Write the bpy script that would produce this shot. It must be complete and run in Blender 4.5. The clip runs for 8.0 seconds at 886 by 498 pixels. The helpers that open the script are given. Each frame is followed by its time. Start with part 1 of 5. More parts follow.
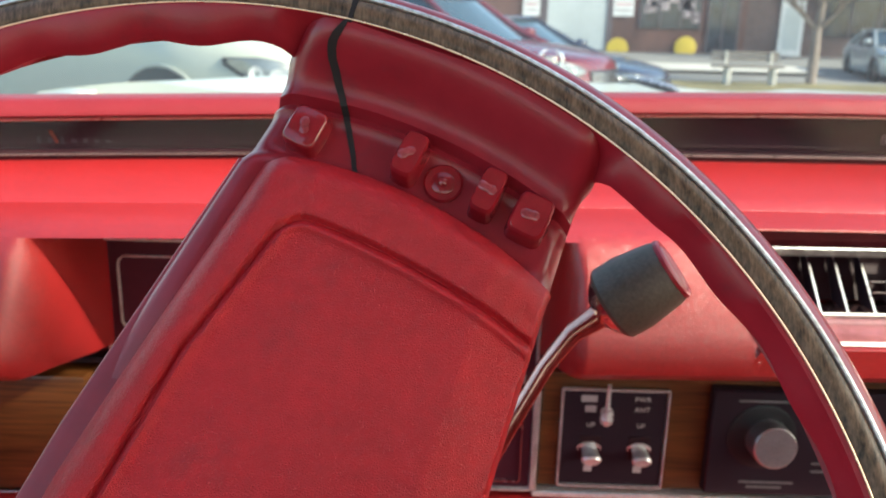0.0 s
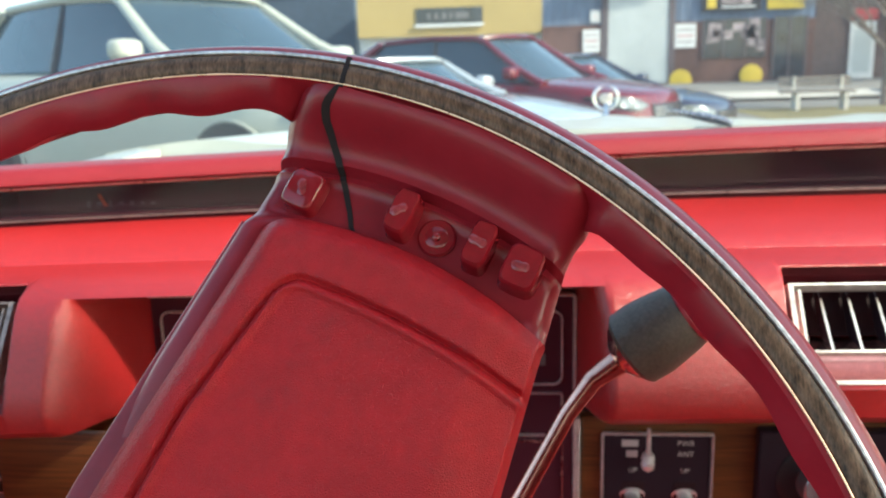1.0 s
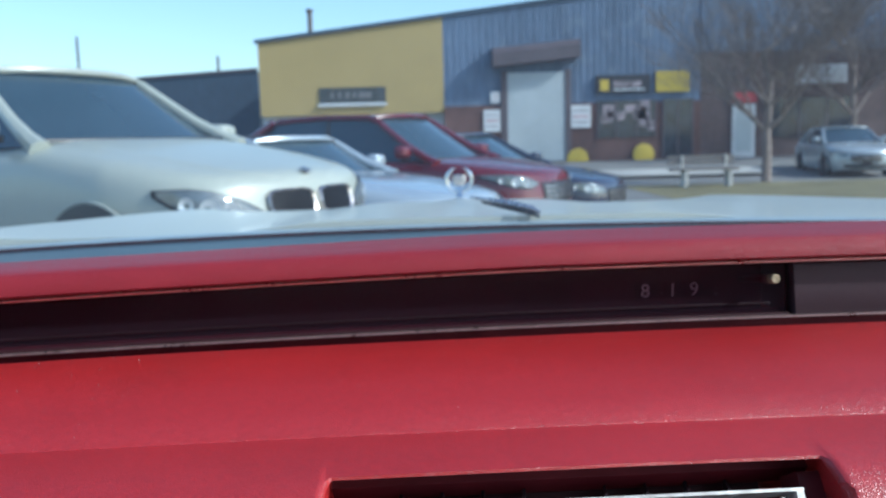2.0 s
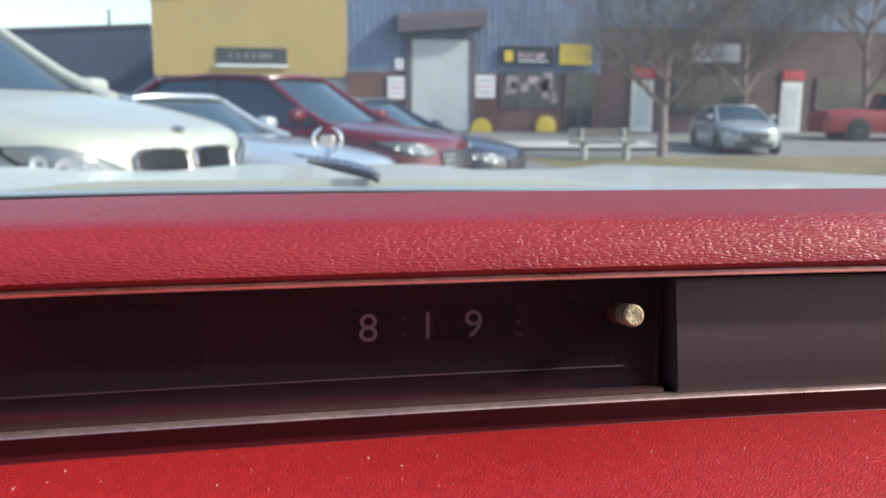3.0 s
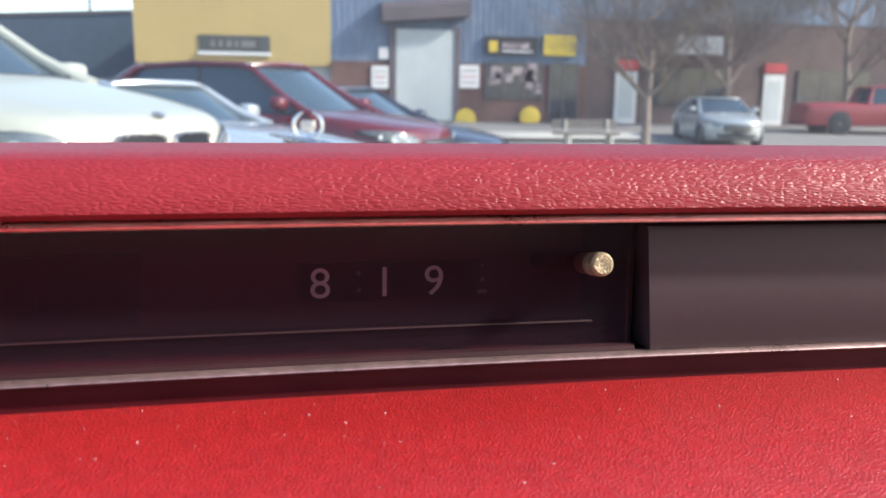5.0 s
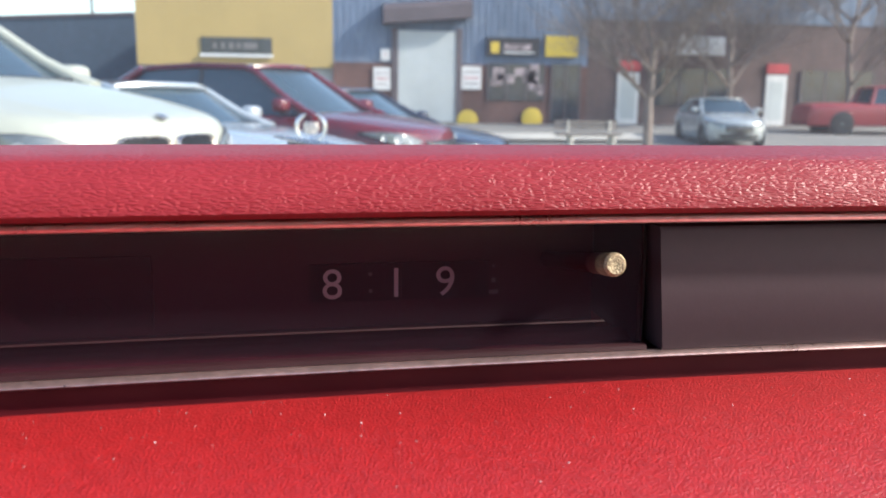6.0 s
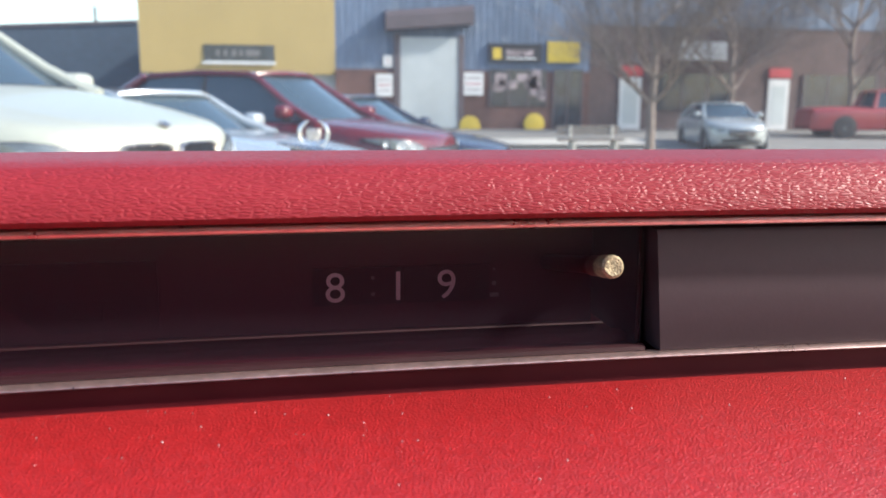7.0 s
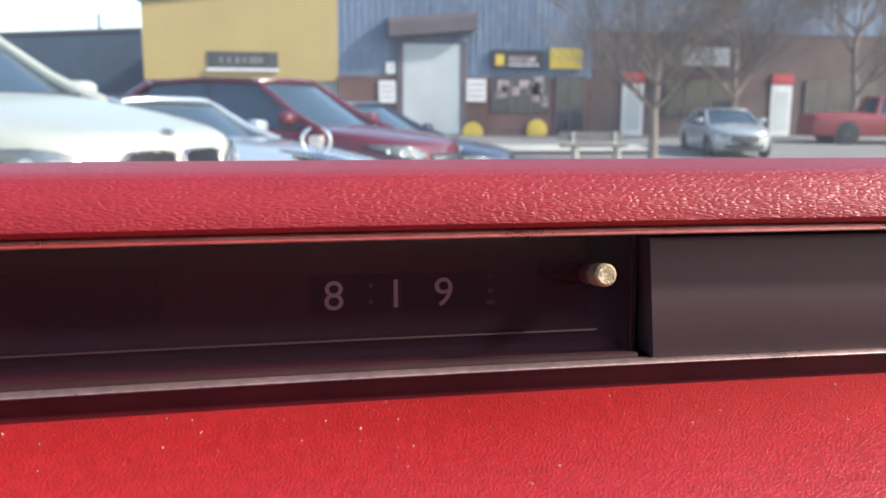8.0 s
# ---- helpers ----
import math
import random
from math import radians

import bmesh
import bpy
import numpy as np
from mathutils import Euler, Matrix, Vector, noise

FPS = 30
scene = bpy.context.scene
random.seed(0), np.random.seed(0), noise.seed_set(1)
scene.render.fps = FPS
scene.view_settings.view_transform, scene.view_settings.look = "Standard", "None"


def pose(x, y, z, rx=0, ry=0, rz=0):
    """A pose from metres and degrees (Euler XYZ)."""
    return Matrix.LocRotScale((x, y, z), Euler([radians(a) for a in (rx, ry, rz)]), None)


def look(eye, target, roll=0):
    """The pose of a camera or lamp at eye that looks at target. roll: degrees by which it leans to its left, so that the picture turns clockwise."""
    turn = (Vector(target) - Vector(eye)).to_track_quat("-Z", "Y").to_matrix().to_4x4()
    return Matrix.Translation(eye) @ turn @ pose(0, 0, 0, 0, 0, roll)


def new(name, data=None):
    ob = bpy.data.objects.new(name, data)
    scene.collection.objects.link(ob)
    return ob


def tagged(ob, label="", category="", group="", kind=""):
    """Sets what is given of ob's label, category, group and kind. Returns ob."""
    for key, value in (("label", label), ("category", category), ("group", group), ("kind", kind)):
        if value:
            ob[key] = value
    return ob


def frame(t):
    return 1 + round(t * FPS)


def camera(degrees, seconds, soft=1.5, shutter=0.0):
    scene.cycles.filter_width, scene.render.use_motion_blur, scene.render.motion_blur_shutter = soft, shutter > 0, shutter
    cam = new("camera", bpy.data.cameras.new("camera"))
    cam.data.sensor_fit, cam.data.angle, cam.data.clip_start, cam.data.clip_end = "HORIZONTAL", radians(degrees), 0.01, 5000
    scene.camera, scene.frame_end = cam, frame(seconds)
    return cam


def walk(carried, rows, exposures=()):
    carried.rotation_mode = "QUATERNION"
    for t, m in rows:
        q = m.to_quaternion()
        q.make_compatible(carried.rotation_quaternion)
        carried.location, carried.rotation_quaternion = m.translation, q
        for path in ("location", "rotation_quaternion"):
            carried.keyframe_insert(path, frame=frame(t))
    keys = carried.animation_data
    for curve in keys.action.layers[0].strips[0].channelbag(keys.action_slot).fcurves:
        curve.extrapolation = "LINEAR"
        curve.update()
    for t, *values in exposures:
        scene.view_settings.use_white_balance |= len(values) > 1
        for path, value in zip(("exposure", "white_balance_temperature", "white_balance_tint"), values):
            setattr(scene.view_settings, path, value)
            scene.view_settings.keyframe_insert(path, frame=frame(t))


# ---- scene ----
cam = camera(56.7, 8.0, soft=1.6)
cam.data.dof.use_dof = True
cam.data.dof.focus_distance, cam.data.dof.aperture_fstop = 0.195, 27.0
PATH = [
    (0, (-0.299, -0.571, 1.032), (-0.315, 1.356, 0.497), 1.5),
    (0.2, (-0.301, -0.572, 1.031), (-0.369, 1.357, 0.507), 0.7),
    (0.4, (-0.306, -0.574, 1.025), (-0.426, 1.356, 0.515), -0.1),
    (0.5, (-0.307, -0.584, 1.028), (-0.445, 1.346, 0.521), -0.2),
    (0.7, (-0.297, -0.575, 1.035), (-0.47, 1.359, 0.558), -1.1),
    (1, (-0.276, -0.573, 1.037), (-0.459, 1.37, 0.598), -1.7),
    (1.2, (-0.256, -0.559, 1.03), (-0.421, 1.391, 0.617), -1.7),
    (1.3, (-0.241, -0.543, 1.032), (-0.387, 1.411, 0.633), -1.7),
    (1.4, (-0.224, -0.537, 1.036), (-0.354, 1.423, 0.657), -1.9),
    (1.5, (-0.209, -0.526, 1.041), (-0.316, 1.438, 0.683), -2.0),
    (1.6, (-0.192, -0.51, 1.043), (-0.274, 1.46, 0.704), -1.8),
    (1.7, (-0.173, -0.492, 1.048), (-0.229, 1.482, 0.727), -1.7),
    (1.8, (-0.152, -0.47, 1.045), (-0.178, 1.508, 0.748), -1.6),
    (1.9, (-0.128, -0.438, 1.041), (-0.12, 1.543, 0.764), -1.4),
    (2, (-0.101, -0.398, 1.039), (-0.063, 1.584, 0.776), -1.5),
    (2.2, (-0.058, -0.316, 1.038), (0.045, 1.665, 0.783), -1.1),
    (3.3, (0.011, -0.158, 1.001), (0.307, 1.787, 0.642), 0.8),
    (3.5, (0.014, -0.156, 0.999), (0.319, 1.788, 0.642), 1.0),
    (4, (0.014, -0.154, 1.0), (0.321, 1.786, 0.626), 0.5),
    (4.5, (0.014, -0.155, 0.999), (0.324, 1.787, 0.633), 0.9),
    (6, (0.011, -0.156, 0.999), (0.314, 1.788, 0.639), 0.7),
    (6.5, (0.011, -0.157, 0.999), (0.31, 1.79, 0.65), 0.7),
    (7, (0.011, -0.159, 0.999), (0.307, 1.789, 0.653), 0.4),
    (7.5, (0.012, -0.16, 1.0), (0.304, 1.789, 0.658), 0.2),
    (8, (0.012, -0.162, 1.0), (0.301, 1.789, 0.669), 0.3),
]
walk(cam, [(t, look(eye, target, roll)) for t, eye, target, roll in PATH], [
    (0.0, 1.40, 6950, -4), (1.0, 1.34, 6950, -4), (1.3, 1.14, 6750, -4), (1.5, 0.98, 6400, -3), (1.7, 0.68, 6000, -2), (2.0, 0.36, 5350, -1), (2.2, 0.34, 5300, 0),
    (2.8, 0.50, 6200, 1), (3.3, 1.04, 6500, 7), (8.0, 1.06, 6550, 7)])

# ---- world and sun ----
SUN_WAY = Vector((-2.3, 0.85, -1.6)).normalized()
world = bpy.data.worlds.new("world")
scene.world = world
world.use_nodes = True
wn = world.node_tree.nodes
sky = wn.new("ShaderNodeTexSky")
sky.sky_type = "NISHITA"
sky.sun_disc = False
sky.sun_elevation = math.asin(-SUN_WAY.z)
sky.sun_rotation = math.atan2(-SUN_WAY.x, -SUN_WAY.y)
sky.air_density, sky.dust_density, sky.ozone_density = 1.0, 1.2, 1.0
world.node_tree.links.new(sky.outputs[0], wn["Background"].inputs[0])
wn["Background"].inputs[1].default_value = 0.20
sun_data = bpy.data.lights.new("sun", "SUN")
sun_data.energy, sun_data.angle, sun_data.color = 3.5, radians(3.5), (1.0, 0.94, 0.86)
sun = new("sun", sun_data)
sun.matrix_basis = SUN_WAY.to_track_quat("-Z", "Y").to_matrix().to_4x4()


# ---- materials ----
def material(name, colour, rough=0.5, metal=0.0, spread=0.12, big=3.0, fine=60.0, bump=0.0, bump_scale=200.0,
             stretch=(1, 1, 1), bump_dist=0.001, rough_spread=0.1, coat=0.0, spec=0.5, second=None, leather=None, stain=None):
    """A principled surface: colour varied at two scales, uneven roughness, and fine relief."""
    m = bpy.data.materials.new(name)
    m.use_nodes = True
    n, ln = m.node_tree.nodes, m.node_tree.links
    p = n["Principled BSDF"]
    p.inputs["Metallic"].default_value = metal
    p.inputs["Specular IOR Level"].default_value = spec
    p.inputs["Coat Weight"].default_value = coat
    p.inputs["Coat Roughness"].default_value = 0.08
    co = n.new("ShaderNodeTexCoord")
    mp = n.new("ShaderNodeMapping")
    mp.inputs["Scale"].default_value = stretch
    ln.new(co.outputs["Object"], mp.inputs[0])
    a, b = n.new("ShaderNodeTexNoise"), n.new("ShaderNodeTexNoise")
    a.inputs["Scale"].default_value, a.inputs["Detail"].default_value = big, 4
    b.inputs["Scale"].default_value, b.inputs["Detail"].default_value = fine, 6
    ln.new(mp.outputs[0], a.inputs[0]), ln.new(mp.outputs[0], b.inputs[0])
    mix = n.new("ShaderNodeMix")
    mix.data_type, mix.inputs[0].default_value = "FLOAT", 0.5
    ln.new(a.outputs[0], mix.inputs[2]), ln.new(b.outputs[0], mix.inputs[3])
    ramp = n.new("ShaderNodeValToRGB")
    c2 = second or tuple(min(1.0, c * (1 + 2.2 * spread)) for c in colour)
    c1 = tuple(c * (1 - 2.2 * spread) for c in colour)
    ramp.color_ramp.elements[0].position, ramp.color_ramp.elements[0].color = 0.3, (*c1, 1)
    ramp.color_ramp.elements[1].position, ramp.color_ramp.elements[1].color = 0.7, (*c2, 1)
    ln.new(mix.outputs[0], ramp.inputs[0])
    if stain:
        s = n.new("ShaderNodeTexNoise")
        s.inputs["Scale"].default_value, s.inputs["Detail"].default_value, s.inputs["Roughness"].default_value = big * 1.9, 9, 0.65
        ln.new(co.outputs["Object"], s.inputs[0])
        sr = n.new("ShaderNodeMapRange")
        sr.inputs[1].default_value, sr.inputs[2].default_value, sr.inputs[4].default_value = 0.58, 0.74, stain[3]
        ln.new(s.outputs[0], sr.inputs[0])
        sm = n.new("ShaderNodeMix")
        sm.data_type = "RGBA"
        ln.new(sr.outputs[0], sm.inputs[0]), ln.new(ramp.outputs[0], sm.inputs[6])
        sm.inputs[7].default_value = (*stain[:3], 1)
        ln.new(sm.outputs[2], p.inputs["Base Color"])
    else:
        ln.new(ramp.outputs[0], p.inputs["Base Color"])
    mr = n.new("ShaderNodeMapRange")
    mr.inputs[3].default_value, mr.inputs[4].default_value = max(0.02, rough - rough_spread), min(1, rough + rough_spread)
    ln.new(mix.outputs[0], mr.inputs[0])
    ln.new(mr.outputs[0], p.inputs["Roughness"])
    if bump:
        v = n.new("ShaderNodeTexVoronoi")
        v.feature = "SMOOTH_F1"
        v.inputs["Scale"].default_value = bump_scale
        c = n.new("ShaderNodeTexNoise")
        c.inputs["Scale"].default_value, c.inputs["Detail"].default_value = bump_scale * 0.7, 3
        ln.new(mp.outputs[0], c.inputs[0])
        add = n.new("ShaderNodeMath")
        add.operation = "MULTIPLY_ADD"
        add.inputs[1].default_value = 0.8
        if leather:
            # raised cells parted by narrow creases, on coordinates bent by a noise
            bend, shift = n.new("ShaderNodeTexNoise"), n.new("ShaderNodeVectorMath")
            bend.inputs["Scale"].default_value, bend.inputs["Detail"].default_value = bump_scale * 0.45, 2
            shift.operation = "MULTIPLY_ADD"
            shift.inputs[1].default_value = [leather / bump_scale] * 3
            ln.new(mp.outputs[0], bend.inputs[0])
            ln.new(bend.outputs["Color"], shift.inputs[0]), ln.new(mp.outputs[0], shift.inputs[2])
            v.feature = "DISTANCE_TO_EDGE"
            ln.new(shift.outputs[0], v.inputs[0])
            crease = n.new("ShaderNodeMapRange")
            crease.interpolation_type = "SMOOTHSTEP"
            crease.inputs[2].default_value = 0.34
            ln.new(v.outputs["Distance"], crease.inputs[0])
            add.inputs[1].default_value = 0.45
            c.inputs["Scale"].default_value = bump_scale * 0.5
            ln.new(c.outputs[0], add.inputs[0]), ln.new(crease.outputs[0], add.inputs[2])
        else:
            ln.new(mp.outputs[0], v.inputs[0])
            ln.new(v.outputs[0], add.inputs[0]), ln.new(c.outputs[0], add.inputs[2])
        bp = n.new("ShaderNodeBump")
        bp.inputs["Strength"].default_value, bp.inputs["Distance"].default_value = bump, bump_dist
        ln.new(add.outputs[0], bp.inputs["Height"])
        ln.new(bp.outputs[0], p.inputs["Normal"])
    return m


def glow(name, colour, strength, base=(0.02, 0.02, 0.02)):
    m = material(name, base, 0.4)
    p = m.node_tree.nodes["Principled BSDF"]
    p.inputs["Emission Color"].default_value = (*colour, 1)
    p.inputs["Emission Strength"].default_value = strength
    return m


def glass(name, tint, dust):
    """A clear pane: mostly straight through, a Fresnel gloss, and a little dust that catches the light."""
    m = bpy.data.materials.new(name)
    m.use_nodes = True
    n, ln = m.node_tree.nodes, m.node_tree.links
    n.remove(n["Principled BSDF"])
    clear, gloss, diff = n.new("ShaderNodeBsdfTransparent"), n.new("ShaderNodeBsdfGlossy"), n.new("ShaderNodeBsdfTranslucent")
    clear.inputs[0].default_value = (*tint, 1)
    gloss.inputs["Roughness"].default_value = 0.03
    diff.inputs[0].default_value = (0.8, 0.82, 0.85, 1)
    fr = n.new("ShaderNodeFresnel")
    fr.inputs[0].default_value = 1.25
    nz = n.new("ShaderNodeTexNoise")
    nz.inputs["Scale"].default_value, nz.inputs["Detail"].default_value = 9.0, 8
    mr = n.new("ShaderNodeMapRange")
    mr.inputs[3].default_value, mr.inputs[4].default_value = dust * 0.4, dust * 1.6
    ln.new(nz.outputs[0], mr.inputs[0])
    a, b = n.new("ShaderNodeMixShader"), n.new("ShaderNodeMixShader")
    ln.new(mr.outputs[0], a.inputs[0]), ln.new(clear.outputs[0], a.inputs[1]), ln.new(diff.outputs[0], a.inputs[2])
    ln.new(fr.outputs[0], b.inputs[0]), ln.new(a.outputs[0], b.inputs[1]), ln.new(gloss.outputs[0], b.inputs[2])
    ln.new(b.outputs[0], n["Material Output"].inputs[0])
    return m


def smoked_lens(name):
    """A tinted clear plastic front: see-through, Fresnel gloss, with dust that paints glare."""
    m = bpy.data.materials.new(name)
    m.use_nodes = True
    n, ln = m.node_tree.nodes, m.node_tree.links
    n.remove(n["Principled BSDF"])
    clear, gloss, dust = n.new("ShaderNodeBsdfTransparent"), n.new("ShaderNodeBsdfGlossy"), n.new("ShaderNodeBsdfDiffuse")
    clear.inputs[0].default_value = (0.80, 0.64, 0.69, 1)
    gloss.inputs["Roughness"].default_value = 0.10
    # Purplish dust share is raised to paint veiling glare over the strip
    dust.inputs[0].default_value = (0.46, 0.31, 0.45, 1)
    fr, nz, mr = n.new("ShaderNodeFresnel"), n.new("ShaderNodeTexNoise"), n.new("ShaderNodeMapRange")
    fr.inputs[0].default_value = 1.19
    nz.inputs["Scale"].default_value, nz.inputs["Detail"].default_value = 60.0, 8
    mr.inputs[3].default_value, mr.inputs[4].default_value = 0.009, 0.018
    ln.new(nz.outputs[0], mr.inputs[0])
    a, b = n.new("ShaderNodeMixShader"), n.new("ShaderNodeMixShader")
    ln.new(mr.outputs[0], a.inputs[0]), ln.new(clear.outputs[0], a.inputs[1]), ln.new(dust.outputs[0], a.inputs[2])
    ln.new(fr.outputs[0], b.inputs[0]), ln.new(a.outputs[0], b.inputs[1]), ln.new(gloss.outputs[0], b.inputs[2])
    ln.new(b.outputs[0], n["Material Output"].inputs[0])
    return m


SMOKED = smoked_lens("smoked clear plastic")
RED_PAD = material("red grained vinyl pad", (0.24, 0.018, 0.027), 0.44, spread=0.07, big=6, fine=90, spec=0.32, bump=1.0, bump_scale=1900, stretch=(0.28, 1, 1), bump_dist=0.00012, leather=0.8)
RED_SHELF = material("red vinyl lower pad", (0.355, 0.014, 0.016), 0.34, stain=(0.27, 0.020, 0.020, 0.4), spread=0.10, big=7, fine=420, spec=0.85, bump=0.9, bump_scale=1300, bump_dist=0.00010, leather=0.3)
RED_WHEEL = material("crimson moulded plastic", (0.275, 0.014, 0.027), 0.33, stain=(0.10, 0.03, 0.04, 0.5), spread=0.08, big=18, fine=120, bump=0.10, bump_scale=900, bump_dist=0.0003, spec=0.42, rough_spread=0.08, coat=0.06)
RED_HORN = material("crimson grained vinyl", (0.41, 0.009, 0.017), 0.38, stain=(0.17, 0.022, 0.028, 0.5), spread=0.09, big=16, fine=200, bump=0.8, bump_scale=1500, bump_dist=0.00018, spec=0.34, leather=0.35)
RED_POST = material("glossy crimson plastic", (0.25, 0.011, 0.020), 0.13, spread=0.08, big=60, fine=300, spec=0.6, rough_spread=0.06, bump=0.12, bump_scale=500, bump_dist=0.0004)
BLACK_GLOSS = material("dark smoked plastic", (0.072, 0.017, 0.027), 0.30, spread=0.04, big=8, fine=200, rough_spread=0.06, spec=0.24)
BLACK_MATT = material("charcoal matt plastic", (0.022, 0.0120, 0.019), 0.55, spec=0.25, spread=0.06, big=10, fine=400, bump=0.15, bump_scale=1500, bump_dist=0.0002)
# Colour of the base strip; also paints shade into the vent recesses
BASE_AND_SHADE = material("dark maroon base strip and painted recess shade", (0.085, 0.007, 0.012), 0.45, spread=0.15, spec=0.4)
FILLER = material("charcoal matt filler plastic", (0.046, 0.029, 0.037), 0.62, spec=0.3, spread=0.05, big=10, fine=400, bump=0.12, bump_scale=1500, bump_dist=0.0001)
BLACK_BASE = material("black base strip", (0.026, 0.006, 0.009), 0.6, spread=0.15, spec=0.3)
CHROME = material("chrome", (0.72, 0.70, 0.69), 0.16, metal=1.0, spread=0.06, big=30, fine=400, rough_spread=0.08)
TRIM_LINE = material("aged bright trim line", (0.78, 0.56, 0.53), 0.30, metal=0.9, spread=0.12, big=60, fine=500, rough_spread=0.12)
WORN_LINE = material("worn bright rim edge", (0.80, 0.74, 0.70), 0.38, metal=0.85, spread=0.24, big=70, fine=600, rough_spread=0.12)
SILVER_LINE = material("bright silver outline", (0.74, 0.72, 0.70), 0.32, metal=0.6, spread=0.12, big=60, fine=300)
LOUVRE = material("dull grey louvre metal", (0.17, 0.145, 0.135), 0.35, metal=0.7, spread=0.15, big=40, fine=300)
# Pale so that the added roof bounces light onto the wheel
BOUNCE_LINING = material("pale bounce lining of the added roof", (0.76, 0.70, 0.66), 0.9, spread=0.08)
# Copper tint stands for red seats mirrored in the lever's chrome
STEM_CHROME = material("chrome with painted copper reflection", (0.72, 0.38, 0.30), 0.2, metal=1.0, spread=0.12, big=30, fine=300, rough_spread=0.08)
# Pink tint puts the mirrored red vinyl into the sill's colour
SILL_CHROME = material("polished chrome with painted pink reflection", (0.78, 0.54, 0.55), 0.24, metal=1.0, spread=0.1, big=30, fine=300, rough_spread=0.08)
CAP_PINK = material("dusty pink plastic cap", (0.27, 0.085, 0.085), 0.4, spread=0.1, big=60, fine=400)
STEM_DARK = material("dark maroon stem", (0.075, 0.018, 0.022), 0.45, spread=0.15)
CHROME_WORN = material("worn chrome trim", (0.70, 0.62, 0.58), 0.26, metal=1.0, spread=0.2, big=40, fine=260, rough_spread=0.15)
GOLD = material("gold trim line", (0.72, 0.46, 0.32), 0.28, metal=1.0, spread=0.15, big=40, fine=200)
KNOB_END = material("tarnished brass knob", (0.32, 0.26, 0.17), 0.5, metal=0.6, spread=0.35, big=400, fine=2500, bump=0.6, bump_scale=2500, bump_dist=0.0003)
RIM_WOOD = material("dark burr wood inlay", (0.040, 0.025, 0.018), 0.42, spread=0.7, big=330, fine=1300, stretch=(1, 0.42, 0.30), coat=0.10, second=(0.23, 0.145, 0.095), spec=0.35, bump=0.3, bump_scale=900, bump_dist=0.0002)
DASH_WOOD = material("walnut grain panel", (0.055, 0.017, 0.006), 0.36, spread=0.3, big=30, fine=240, stretch=(0.10, 1, 2.4), coat=0.25, second=(0.20, 0.068, 0.018))
DARK_GAP = material("dark crack", (0.012, 0.008, 0.010), 0.8, spread=0.2)
KNOB_GREY = material("charcoal leather knob", (0.078, 0.064, 0.052), 0.5, spread=0.2, big=60, fine=600, bump=0.3, bump_scale=900, bump_dist=0.0004)
DIGIT = material("pale clock digits", (0.72, 0.70, 0.71), 0.5)
FLIP = material("dark flip number leaf", (0.038, 0.011, 0.017), 0.30, spread=0.04, spec=0.24, rough_spread=0.06)
DIGIT_DIM = material("dim clock marks", (0.16, 0.14, 0.14), 0.5)
LAMP_RED = material("unlit red lens", (0.047, 0.012, 0.019), 0.30, spread=0.04, spec=0.24, rough_spread=0.06)
LENS_PRINT = material("dark lens print", (0.036, 0.010, 0.014), 0.34, spread=0.04, spec=0.3)
WHITE_MARK = material("white print", (0.52, 0.49, 0.47), 0.5)
ORANGE_MARK = material("orange needle", (0.75, 0.13, 0.03), 0.5)
GREY_MARK = material("grey print", (0.16, 0.15, 0.15), 0.5)
FADED_MARK = material("faded print", (0.42, 0.38, 0.40), 0.6, spread=0.2)
FADED_RED = material("faded red print", (0.50, 0.30, 0.31), 0.6, spread=0.2)
ALU = material("brushed aluminium", (0.52, 0.51, 0.51), 0.36, metal=0.9, spread=0.1, big=60, fine=900)
TUB = material("red cabin trim", (0.32, 0.02, 0.025), 0.7, spread=0.1, big=4, fine=60, bump=0.2, bump_scale=300)
CREAM = material("cream white car paint", (0.56, 0.57, 0.50), 0.34, spread=0.03, big=1.5, fine=30, coat=0.3, rough_spread=0.05)
COWL = material("grey green cowl panel", (0.026, 0.046, 0.048), 0.35, spread=0.2, big=8, fine=80)
# Body cream turned grey: the lip's shade is put into its paint
SHADED_COWL_PAINT = material("pale cowl paint with painted shade", (0.30, 0.36, 0.38), 0.4, spread=0.08, big=6, fine=60)
WINDSHIELD = glass("windshield glass", (0.80, 0.82, 0.83), 0.042)
WHITE_PAINT = material("white car paint", (0.41, 0.42, 0.36), 0.34, spread=0.03, big=1.2, fine=20, coat=0.3, rough_spread=0.05)
RED_PAINT = material("dark red car paint", (0.12, 0.007, 0.016), 0.2, spread=0.06, big=1.2, fine=20, coat=0.5, rough_spread=0.05)
SILVER_PAINT = material("silver blue car paint", (0.46, 0.50, 0.53), 0.24, metal=0.3, spread=0.04, big=1.2, fine=20, coat=0.7, rough_spread=0.05)
NAVY_PAINT = material("dark navy car paint", (0.022, 0.026, 0.05), 0.2, spread=0.06, big=1.2, fine=20, coat=0.8, rough_spread=0.05)
GREY_PAINT = material("grey car paint", (0.42, 0.45, 0.46), 0.26, metal=0.3, spread=0.05, big=1.2, fine=20, coat=0.6)
TRUCK_PAINT = material("faded red truck paint", (0.30, 0.035, 0.04), 0.35, spread=0.08, big=1.2, fine=20, coat=0.4)
CAR_GLASS = material("dark car glass", (0.036, 0.060, 0.080), 0.06, spread=0.06, big=2, fine=12, spec=0.7, rough_spread=0.03)
SOFT_TOP = material("black soft top", (0.02, 0.02, 0.025), 0.8, spread=0.1)
TYRE = material("tyre rubber", (0.018, 0.018, 0.019), 0.75, spread=0.15, big=8, fine=90)
